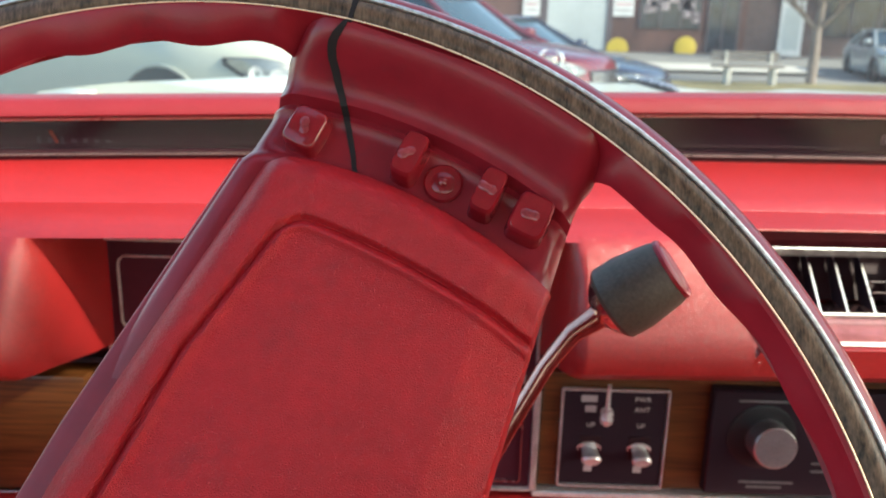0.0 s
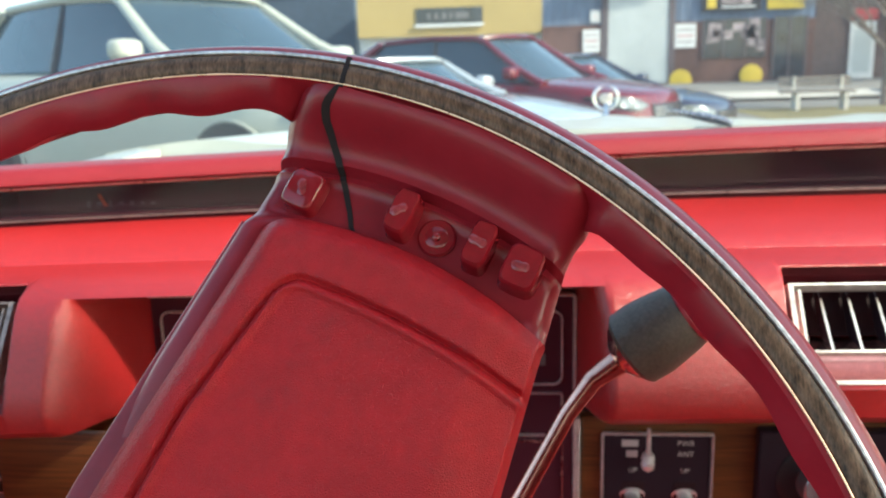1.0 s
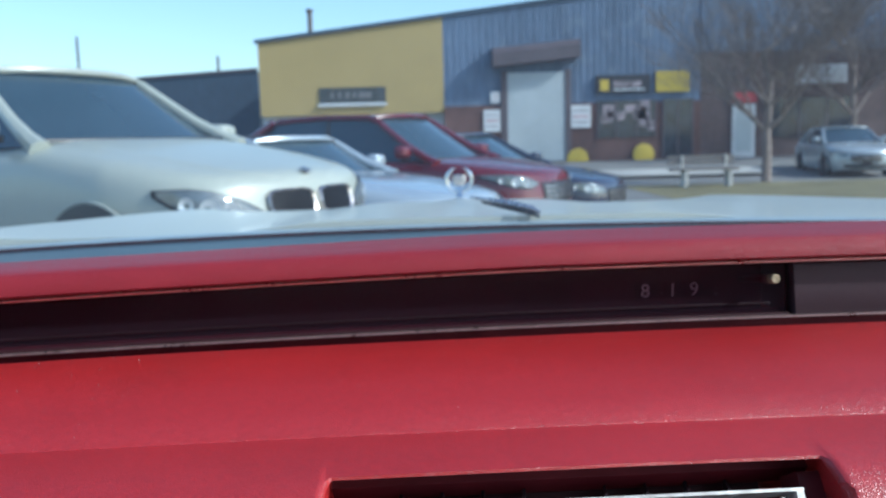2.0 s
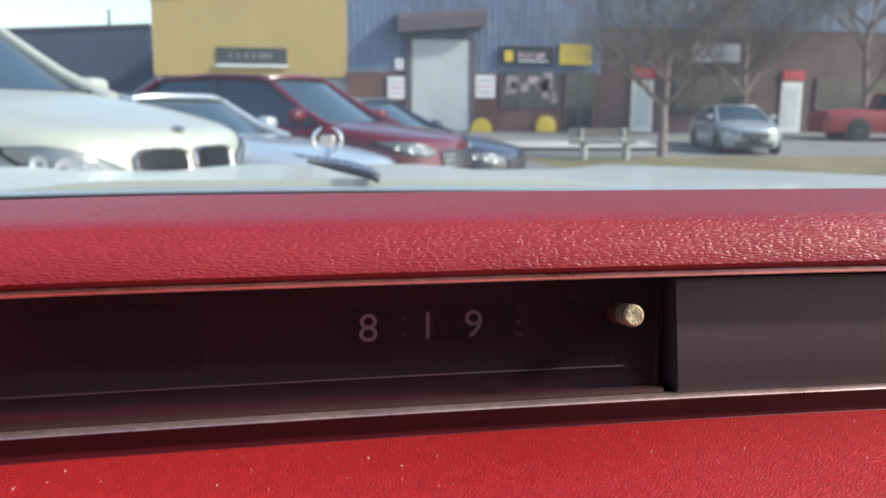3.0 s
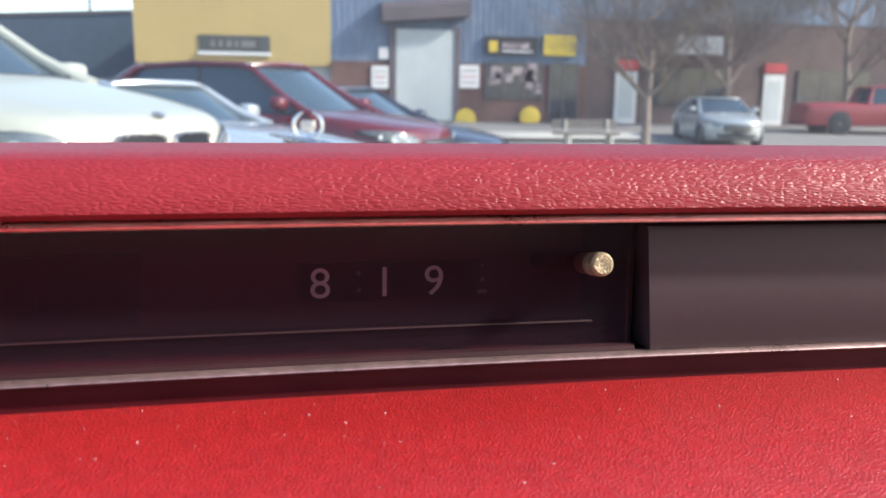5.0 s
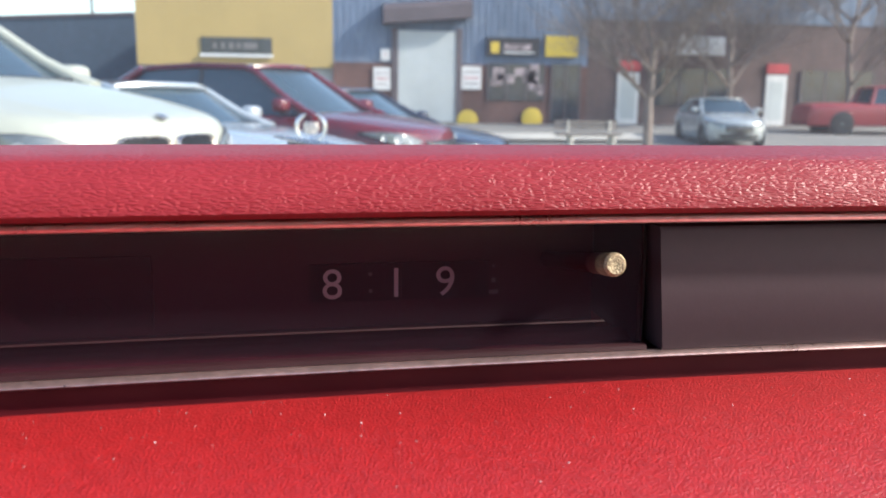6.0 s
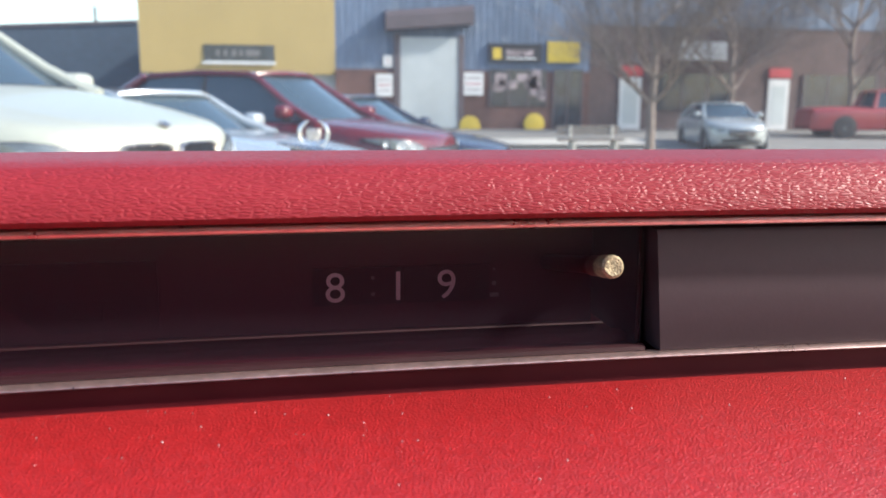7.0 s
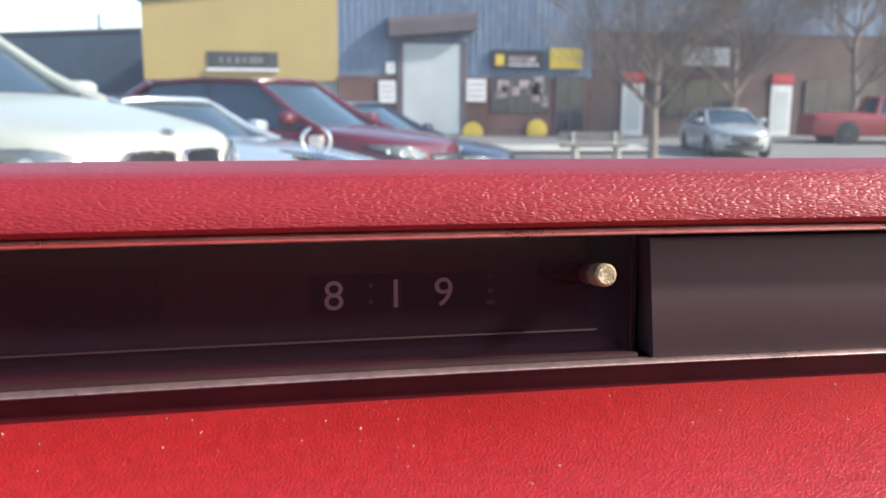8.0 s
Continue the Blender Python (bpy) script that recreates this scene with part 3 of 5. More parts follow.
        edge = [[r[0] + Vector((-0.0001, -0.0009, 0)), r[1] + Vector((0.0001, -0.0009, 0)), r[1] + Vector((0.0001, -0.0001, 0)), r[0] + Vector((-0.0001, -0.0001, 0))] for r in ring]
        part("bright_edge", loft(bmesh.new(), edge), rim, sl_)
    for z in (0.8985, 0.9035):
        part("slider_rail", bar(bmesh.new(), at(a + (b - a) * 4 / n, 0.003, z), at(a + (b - a) * 6 / n, 0.003, z), 0.0009, 0.002), CHROME, v)
    lever = bmesh.new()
    xm = a + (b - a) * 5 / n
    for k in range(-7, 8):
        if k == 1:
            continue
        p = at(xm + k * 0.0008, -0.0006 + 0.00004 * k * k, 0.9020 - 0.0001 * k)
        box(lever, (p.x - 0.0003, p.y - 0.002, p.z - 0.0022), (p.x + 0.0003, p.y + 0.003, p.z + 0.0022), 0.0001)
    p = at(xm, 0.001, 0.902)
    box(lever, (p.x - 0.0062, p.y - 0.0012, p.z - 0.0018), (p.x + 0.0062, p.y + 0.003, p.z + 0.0018), 0.0003)
    part("slider_knob", lever, LOUVRE, v, "ribbed metal slider knob")
    return v


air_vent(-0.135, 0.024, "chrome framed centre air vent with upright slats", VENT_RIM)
air_vent(-0.705, -0.5485, "chrome framed air vent beside the driver's door", BROWN_REFLECTION_RIM)

# ---- instrument cluster behind the wheel ----
cl = thing("instrument_cluster", "black instrument cluster with thin chrome outlines", "instrument cluster", (-0.373, -0.108, 0.76))
bm = bmesh.new()
box(bm, (-0.506, -0.104, 0.744), (-0.2415, -0.089, 0.9045), 0.002)
part("backing", bm, BLACK_GLOSS, cl)


def outline(x0, x1, z0, z1, y, w, r, depth=0.003):
    """A frame with rounded corners that faces the cabin."""
    rings = []
    for d, s in ((0, 0), (-depth, 0.25 * w), (-depth, 0.75 * w), (0, w)):
        ring = []
        for cx, cz, a0 in ((x1 - r, z1 - r, 0), (x0 + r, z1 - r, 90), (x0 + r, z0 + r, 180), (x1 - r, z0 + r, 270)):
            for k in range(5):
                a = radians(a0 + 22.5 * k)
                ring.append((cx + (r - s) * math.cos(a), y + d, cz + (r - s) * math.sin(a)))
        rings.append(ring)
    return loft(bmesh.new(), rings, caps=False)


part("outer_frame", outline(-0.5055, -0.242, 0.744, 0.9045, -0.1042, 0.0022, 0.004), SILVER_LINE, cl)
part("gauge_frame", outline(-0.497, -0.2500, 0.8465, 0.8935, -0.1042, 0.0012, 0.006, 0.002), SILVER_LINE, cl)
part("middle_frame", outline(-0.497, -0.2500, 0.8135, 0.8420, -0.1042, 0.0012, 0.002, 0.002), SILVER_LINE, cl)
part("lower_frame", outline(-0.497, -0.2500, 0.750, 0.8105, -0.1042, 0.0010, 0.002, 0.002), CHROME_WORN, cl)
for x in (-0.262, -0.290, -0.300, -0.318, -0.3255, -0.46):
    bm = bmesh.new()
    box(bm, (x - 0.0025, -0.1046, 0.859), (x + 0.0015, -0.1041, 0.866 + 0.004 * ((x * 1000) % 2)))
    part("tell_tale_mark", bm, GREY_MARK, cl)

# ---- switch plate ----
sw = thing("switch_plate", "black toggle switch plate in a chrome frame", "switch panel", (-0.193, -0.098, 0.747))
bm = bmesh.new()
box(bm, (-0.2245, -0.1010, 0.7475), (-0.1605, -0.0972, 0.8125), 0.0008)
part("plate", bm, BLACK_MATT, sw)
part("plate_frame", outline(-0.2265, -0.1585, 0.7455, 0.8145, -0.1000, 0.0018, 0.002, 0.0024), SILVER_LINE, sw)
for x in (-0.2070, -0.1755):
    t = part("toggle", disc_stack(bmesh.new(), (x, -0.1005, 0.7735), (0.0, -1, -0.25), ((0, 0.0048), (0.001, 0.0050), (0.0012, 0.0030), (0.008, 0.0034), (0.012, 0.0040), (0.0135, 0.0030)), 14), SILVER_LINE, sw, "chrome toggle paddle")
    for v in t.data.vertices:
        v.co.x = x + (v.co.x - x) * 1.55
    bm = bmesh.new()
    box(bm, (x - 0.0068, -0.1018, 0.7660), (x + 0.0068, -0.1009, 0.7820), 0.0003)
    part("toggle_slot", bm, BLACK_BASE, sw)
lettering("PWR", 0.0048, WHITE_MARK, sw, Matrix.Translation((-0.1755, -0.1012, 0.8075)) @ UPRIGHT)
lettering("ANT", 0.0048, WHITE_MARK, sw, Matrix.Translation((-0.1755, -0.1012, 0.8005)) @ UPRIGHT)
for x in (-0.2070, -0.1755):
    lettering("UP", 0.0044, WHITE_MARK, sw, Matrix.Translation((x, -0.1012, 0.7895)) @ UPRIGHT)
for x, z, w in ((-0.2090, 0.8075, 0.005), (-0.2078, 0.8005, 0.0034), (-0.2070, 0.7590, 0.0026), (-0.1755, 0.7590, 0.0026)):
    bm = bmesh.new()
    box(bm, (x - w, -0.1013, z - 0.0022), (x + w, -0.1009, z + 0.0022))
    part("worn_lettering", bm, WHITE_MARK, sw)
part("pull_pin", disc_stack(bmesh.new(), (-0.1995, -0.112, 0.822), (0, 0.05, -1), ((0, 0.0012), (0.012, 0.0014), (0.016, 0.0018), (0.017, 0.0034), (0.020, 0.0042), (0.0215, 0.0030), (0.023, 0.0042), (0.026, 0.0036), (0.028, 0.0014)), 16), SILVER_LINE, sw, "small chrome pull pin")

# ---- radio ----
ra = thing("radio", "black car radio with an aluminium knob", "radio", (-0.04, -0.1, 0.747))
bm = bmesh.new()
box(bm, (-0.1335, -0.1065, 0.7465), (0.085, -0.0972, 0.8185), 0.0012)
part("face", bm, BLACK_MATT, ra)
part("knob", disc_stack(bmesh.new(), (-0.0985, -0.1065, 0.7866), (0.0, -1, 0.08), ((0, 0.0135), (0.008, 0.0130), (0.0085, 0.0134), (0.0150, 0.0132), (0.0157, 0.0124)), 36), ALU, ra, "brushed aluminium knob")
part("knob_ring", disc_stack(bmesh.new(), (-0.1015, -0.1066, 0.7876), (0, -1, 0), ((-0.001, 0.0215), (0.0006, 0.0215), (0.0012, 0.0195), (0.0013, 0.014)), 36), GRILLE, ra)
for x0, x1, z in ((-0.118, -0.085, 0.8115), (-0.112, -0.078, 0.7560), (-0.107, -0.085, 0.7525), (-0.068, -0.052, 0.770), (-0.068, -0.050, 0.7645)):
    bm = bmesh.new()
    box(bm, (x0, -0.1070, z - 0.0007), (x1, -0.1064, z + 0.0007))
    part("worn_lettering", bm, GREY_MARK, ra)
bm = bmesh.new()
box(bm, (-0.050, -0.1085, 0.785), (0.050, -0.1064, 0.8000), 0.0008)
part("dial_window", bm, SHOP_GLASS, ra)

# ---- clock, warning lamp and the marks in the strip ----
yb = dash_y(0.03) + 0.0335
ck = thing("clock", "white digits of a dashboard clock in smoked plastic", "clock", (0.03, yb, 0.9475))


def on_back(x, z, d=0.0006):
    """A pose on the back wall of the strip."""
    return Matrix.Translation((x, dash_y(x) + 0.0340 + (z - 0.9498) / 0.026 * 0.002 - d, z)) @ pose(0, 0, 0, 90, 0, 1.5)


bm = bmesh.new()
for x in (0.0195, 0.0410):
    box(bm, (-0.0105, -0.0042, -0.0003), (0.0105, 0.0048, 0.00005), turn=on_back(x, 0.9565, 0.00005))
part("flip_window", bm, FLIP, ck)
for ch, x in (("8", 0.0143), ("1", 0.0291), ("9", 0.0408)):
    lettering(ch, 0.0101, DIGIT, ck, on_back(x, 0.9563) @ Matrix.Diagonal((1.02, 1, 1, 1)), name="digit", thin=0.00002)
bm = bmesh.new()
for z in (0.9549, 0.9588):
    box(bm, (-0.0004, -0.0004, 0), (0.0004, 0.0004, 0.0002), turn=on_back(0.0231, z))
part("colon", bm, DIGIT_DIM, ck)
bm = bmesh.new()
for z, w, h in ((0.9600, 0.0003, 0.0003), (0.9566, 0.0005, 0.0005), (0.9538, 0.0011, 0.0005)):
    box(bm, (-w, -h, 0), (w, h, 0.0002), turn=on_back(0.0525, z))
part("seconds_mark", bm, DIGIT_DIM, ck)
yk = dash_y(0.067)
STEM_WAY = Vector((0.0016, -0.0400, 0.0066)).normalized()
STEM_FOOT = Vector((0.0660, yk + 0.034, 0.9614))
part("setting_stem", disc_stack(bmesh.new(), STEM_FOOT, STEM_WAY, ((0, 0.0019), (0.026, 0.0019), (0.0300, 0.0022), (0.0372, 0.0022)), 20), STEM_DARK, ck)
part("setting_knob", disc_stack(bmesh.new(), STEM_FOOT + STEM_WAY * 0.0388, STEM_WAY, ((-0.0030, 0.0023), (0.0006, 0.0024), (0.0016, 0.0023), (0.0021, 0.0018), (0.0020, 0.0008)), 26), KNOB_END, ck, "tarnished brass setting knob")

wl = thing("warning_lamp", "unlit red seat belt warning lens with dark letters", "warning lamp", (-0.0445, dash_y(-0.04) + 0.034, 0.948))
bm = bmesh.new()
box(bm, (-0.0205, -0.0078, -0.0004), (0.0205, 0.0082, 0.00003), turn=on_back(-0.0455, 0.9562, 0.00003))
part("lens", bm, LAMP_RED, wl, "dim red lens")
lettering("BELTS", 0.0062, LENS_PRINT, wl, on_back(-0.0400, 0.9530, 0.00015) @ Matrix.Diagonal((0.8, 1, 1, 1)))
bm = bmesh.new()
box(bm, (-0.009, -0.0017, 0), (0.009, 0.0017, 0.0002), turn=on_back(-0.0400, 0.9600, 0.0000))
part("worn_lettering", bm, LENS_PRINT, wl)

fg = thing("fuel_gauge", "small pale scale and orange needle in the strip", "gauge", (-0.53, dash_y(-0.53) + 0.034, 0.9475))
bm = bmesh.new()
for k, (w, h) in enumerate(((0.0010, 0.0022), (0.0016, 0.0012), (0.0008, 0.0026), (0.0018, 0.0010), (0.0014, 0.0014), (0.0010, 0.0010), (0.0016, 0.0008))):
    box(bm, (-w, -h, 0), (w, h, 0.0003), turn=on_back(-0.5630 + 0.0068 * k, 0.9525 - 0.0002 * k, 0.0008))
part("scale_marks", bm, GREY_MARK, fg)
bm = bmesh.new()
box(bm, (-0.0010, -0.0045, 0), (0.0010, 0.0045, 0.0003), turn=on_back(-0.5540, 0.9545, 0.0012) @ pose(0, 0, 0, 0, 0, 28))
part("needle", bm, ORANGE_MARK, fg)

# ---- steering wheel ----
WC = Vector((-0.3755, -0.3977, 0.8607))
TILT, ASIDE = radians(29.9), radians(-1.1)
WN = Vector((math.sin(ASIDE) * math.cos(TILT), -math.cos(ASIDE) * math.cos(TILT), math.sin(TILT)))
WU = Vector((math.cos(ASIDE), math.sin(ASIDE), 0))
WV = WN.cross(WU)
SPOKE = radians(24.5)           # the wheel stands turned clockwise by this much


def on_wheel(u, v, d):
    return WC + (WU * u + WV * v) * 1.0255 + WN * d


def on_spoke(a, b, d, sign=1):
    """a: out along the spoke, b: across it, d: towards the driver."""
    a *= sign
    b *= sign
    return on_wheel(a * math.sin(SPOKE) + b * math.cos(SPOKE), a * math.cos(SPOKE) - b * math.sin(SPOKE), d)


wheel = thing("steering_wheel", "crimson steering wheel with dark wood inlay, turned aside", "steering wheel", WC)


def grip(th):
    """Inner radius of the rim; th: angle from the spoke, in radians. Finger waves near the spokes."""
    deg = math.degrees((th + math.pi / 2) % math.pi - math.pi / 2)
    if deg < 0:
        wave = 0.0013 * math.sin(radians((-deg - 18) * 360 / 10.5)) * smoothstep(15, 20, -deg) * (1 - smoothstep(40, 56, -deg))
        return 0.1815 + 0.0040 * smoothstep(46, 72, -deg) + wave
    wave = 0.0008 * math.sin(radians((deg - 21) * 360 / 11)) * smoothstep(19, 24, deg) * (1 - smoothstep(40, 56, deg))
    return 0.1832 + 0.0022 * smoothstep(17, 46, deg) + wave


def rim_ring(k, n):
    th = 2 * math.pi * k / n
    ri = grip(th)
    deg = math.degrees((th + math.pi / 2) % math.pi - math.pi / 2)
    w = 1 - smoothstep(13.0, 16.0, deg) if deg > 0 else 1 - smoothstep(15.5, 18.5, -deg)    # the lip sinks into the plate along the spoke
    pts = [(ri, 0.0034 - 0.0125 * w), (ri + 0.0006, 0.0052 - 0.011 * w), (ri + 0.0025, 0.0072 - 0.010 * w), (0.1892, 0.0108 - 0.005 * w), (0.1905, 0.0111), (0.1913, 0.0102), (0.1982, 0.0102), (0.1985, 0.0110), (0.2012, 0.0096),
           (0.2044, 0.005), (0.2057, 0.0), (0.2044, -0.005), (0.199, -0.0095), (0.190, -0.0105), (ri + 0.0078, -0.0088 - 0.003 * w), (ri + 0.0036, -0.0020 - 0.009 * w)]
    a = th + SPOKE
    return [on_wheel(r * math.sin(a), r * math.cos(a), d) for r, d in pts]


N = 360
bm = bmesh.new()
rows = [rim_ring(k, N) for k in range(N)]
loft(bm, rows + [rows[0]], caps=False)
bmesh.ops.remove_doubles(bm, verts=bm.verts, dist=1e-6)
part("rim", bm, RED_WHEEL, wheel)


def band(r0, r1, d, crown, start, stop, n):
    rings = []
    for k in range(n + 1):
        a = radians(start + (stop - start) * k / n)
        rings.append([on_wheel(r * math.sin(a), r * math.cos(a), d + e) for r, e in ((r0, 0), (r0 + 0.15 * (r1 - r0), crown), (0.5 * (r0 + r1), crown * 1.5), (r1 - 0.15 * (r1 - r0), crown), (r1, 0), (r1, -0.002), (r0, -0.002))])
    return loft(bmesh.new(), rings)


CRACK = 12.6      # degrees from the top at which the rim is split
for a, b in ((CRACK - 118, CRACK - 0.25), (CRACK + 0.25, CRACK + 120), (CRACK + 121, CRACK + 241)):
    part("wood_inlay", band(0.1915, 0.1980, 0.0104, 0.0009, a, b, 90), RIM_WOOD, wheel, "dark burr wood inlay")
part("inner_gold_line", band(0.1905, 0.1913, 0.0110, 0.0003, 0, 360, 240), GOLD, wheel)
part("outer_chrome_line", band(0.1981, 0.1996, 0.0108, 0.0004, 0, 360, 240), WORN_LINE, wheel)


def spoke_half(b_edge, a):
    """Half width of the spoke plate at a: it widens towards the hub, and flares a little where it meets the rim."""
    if b_edge < 0:
        return 0.0532 + 0.0060 * min(1.0, max(0.0, (0.1525 - a) / 0.105)) + 0.002 * smoothstep(0.166, 0.175, a)
    return 0.0449 + 0.15 * min(0.105, max(0.0, 0.165 - a)) + 0.0014 * smoothstep(0.168, 0.178, a) ** 2


def spoke_height(r, a, b):
    """Relief of the spoke plate: flat ledge, a raised rib, then a cove up to the rim."""
    h = -0.0070 - 0.0050 * (1 - smoothstep(0.070, 0.110, r))
    h += 0.0042 * smoothstep(0.1676, 0.1698, r)
    h += 0.0136 * smoothstep(0.1712, 0.1900, r)
    h += 0.0018 * math.exp(-((r - 0.1662) / 0.0010) ** 2)
    h += (0.0050 if b < 0 else 0.0040) * (1 - smoothstep(0.147, 0.153, r)) * smoothstep(0.035, 0.046, abs(b))
    return h


for sign, nm in ((1, "spoke_plate"), (-1, "spoke_plate")):
    bm = bmesh.new()
    rings = []
    na, nb = 64, 44
    for i in range(na + 1):
        r = 0.03 + (0.1903 - 0.03) * (i / na) ** 0.8
        row_f, row_b = [], []
        for j in range(nb + 1):
            s = -1 + 2 * j / nb
            half = min(spoke_half(s, math.sqrt(max(r * r - 0.0510 ** 2, 1e-6))), r * 0.9)
            b = s * half
            a = math.sqrt(max(r * r - b * b, 1e-8))
            edge = 0.005 * smoothstep(0.90, 1.0, abs(s)) ** 2 + 0.006 * smoothstep(0.174, 0.186, r) * smoothstep(0.78, 1.0, abs(s)) ** 1.6
            row_f.append(on_spoke(a, b, spoke_height(r, a, b) - edge, sign))
            row_b.append(on_spoke(a, b, -0.014, sign))
        rings.append(row_f + row_b[::-1])
    part(nm, loft(bm, rings), RED_WHEEL, wheel, "crimson moulded spoke plate")

# Horn pad: one long cushion across both spokes


def pad_height(a, b, half):
    aa, e = abs(a), 1 - abs(b) / half
    lim = math.sqrt(max(0.1500 ** 2 - b * b, 0))
    h = 0.0165 - 0.0062 * (1 - min(1.0, e * half / 0.0185)) ** 1.02 - 0.0100 * (1 - min(1.0, e * half / 0.0022)) ** 2 if b > 0 else 0.0165 * (1 - (1 - min(1.0, (e * half) / 0.013)) ** 2.2)
    h -= 0.003 * smoothstep(0.06, 0.14, aa)
    h *= 1 - (1 - min(1.0, max(0.0, (lim - aa)) / 0.010)) ** 2.4 * 0.7
    h -= 0.0062
    # the pressed groove that runs round the face
    lb, la, rad = 0.0278 + 0.0065 * min(1.0, max(0.0, (0.125 - aa) / 0.045)), 0.1292 - 1.9 * b * b, 0.008
    if b > lb - rad:
        rest = aa - la
    else:
        px, py = max(0.0, -b - (lb - rad)), max(0.0, aa - (la - rad))
        rest = math.hypot(px, py) - rad if px and py else max(-b - lb, aa - la)
    g = math.exp(-(rest / 0.0010) ** 2) - 0.55 * math.exp(-((rest + 0.0026) / 0.0013) ** 2)
    return h - 0.0021 * g


PAD_F = [-1 + 0.10 * k / 20 for k in range(20)] + [-0.90 + 0.12 * k / 70 for k in range(70)] + [-0.78 + 0.78 * k / 60 for k in range(60)]
PAD_F = PAD_F + [0.0] + [-f for f in PAD_F[::-1]]


def pad_ring(i):
    f = PAD_F[i]
    top, low = [], []
    for j in range(121):
        q = -1 + 2 * j / 120
        s = 0.6 * math.sin(q * math.pi / 2) + 0.4 * q
        lim = 0.1460
        half = 0.0476 + 0.0050 * min(1.0, max(0.0, (0.14 - abs(f) * lim) / 0.1))
        if s > 0:
            half = 0.0492 + 0.016 * min(1.0, max(0.0, (0.143 - abs(f) * lim) / 0.11))
        b = s * half
        lim = math.sqrt(0.1497 ** 2 - b * b) - 0.0045 * smoothstep(0.034, 0.046, -b)
        a = f * lim
        top.append(on_spoke(a, b, pad_height(a, b, half)))
        low.append(on_spoke(a, b, -0.0100))
    return top + low[::-1]


part("horn_pad", loft(bmesh.new(), [pad_ring(i) for i in range(len(PAD_F))]), RED_HORN, wheel, "crimson vinyl horn pad with a pressed outline")


def post(a, b, la, lb, h, sign=1):
    bm = bmesh.new()
    rings = []
    for d, s in ((0.0, 1.10), (h * 0.15, 1.02), (h * 0.80, 0.98), (h * 0.93, 0.94), (h, 0.84)):
        ring = []
        for k in range(16):
            t = 2 * math.pi * k / 16
            ca, sa = math.cos(t), math.sin(t)
            ring.append(on_spoke(a + la / 2 * s * math.copysign(abs(ca) ** 0.45, ca), b + lb / 2 * s * math.copysign(abs(sa) ** 0.45, sa), -0.0075 + d, sign))
        rings.append(ring)
    return loft(bm, rings)


for sign in (1, -1):
    for a, b, la, lb, h in ((0.1545, -0.0390, 0.0135, 0.0115, 0.0070), (0.1600, -0.0063, 0.0150, 0.0080, 0.0100), (0.1602, 0.0195, 0.0150, 0.0078, 0.0100), (0.1590, 0.0338, 0.0140, 0.0115, 0.0090)):
        part("mounting_post", post(a, b, la, lb, h, sign), RED_POST, wheel)
    bm = bmesh.new()
    for r0, r1, h in ((0.0062, 0.0056, 0.0022), (0.0040, 0.0032, 0.0026), (0.0014, 0.0006, 0.0044)):
        disc_stack(bm, on_spoke(0.1583, 0.0055, -0.0072, sign), WN, ((0, r0), (h - 0.0012, r0), (h - 0.0006, r1)), 22)
    part("screw_boss", bm, RED_POST, wheel)
# glue remains on the posts
rnd = random.Random(4)
GLUE = material("dried glue", (0.29, 0.040, 0.052), 0.07, spread=0.2, big=200, fine=900, spec=0.8)
for a, b in ((0.1598, -0.0070), (0.1604, 0.0190), (0.1588, 0.0335), (0.1547, -0.0392)):
    bm = bmesh.new()
    n0 = 13
    ring = [(0.0021 + 0.0008 * math.sin(2 * math.pi * k / n0 * 2 + b * 900) + rnd.uniform(-0.0002, 0.0002), 2 * math.pi * k / n0) for k in range(n0)]
    top = 0.0027 if abs(b) < 0.03 else 0.0017 if b > 0 else -0.0003
    loft(bm, [[on_spoke(a + r * f * math.cos(t), b + r * f * math.sin(t), top + d) for r, t in ring] for d, f in ((-0.0008, 1.05), (0.0, 1.0), (0.0003, 0.7))])
    part("glue_smear", bm, GLUE, wheel, "smear of dried glue")

# the crack that runs from the rim down the spoke
bm = bmesh.new()
pts = ((0.0414, 0.1864), (0.0375, 0.1825), (0.0356, 0.1790), (0.0366, 0.1745), (0.0390, 0.1665), (0.0418, 0.1550), (0.0441, 0.1440))
rings = []
for k in range(37):
    q = 6 * k / 36
    u, v = np.interp(q, range(7), [p[0] for p in pts]), np.interp(q, range(7), [p[1] for p in pts])
    if 0 < k < 36:
        u = (u + np.interp(q - 0.5, range(7), [p[0] for p in pts]) + np.interp(q + 0.5, range(7), [p[0] for p in pts])) / 3
    u, v = float(u), float(v)
    r = math.hypot(u, v)
    d = spoke_height(r, 0, 0) + 0.0005
    w = float(np.interp(q, (0, 1, 3, 6), (0.0006, 0.0014, 0.0013, 0.0007)))
    rings.append([on_wheel(u - w, v, d - 0.002), on_wheel(u - w, v, d), on_wheel(u + w, v, d), on_wheel(u + w, v, d - 0.002)])
loft(bm, rings)
part("rim_gap", band(0.1900, 0.2004, 0.0112, 0.0003, CRACK - 0.22, CRACK + 0.22, 2), DARK_GAP, wheel, "dark gap in the split rim")
part("crack", bm, DARK_GAP, wheel, "dark open crack")


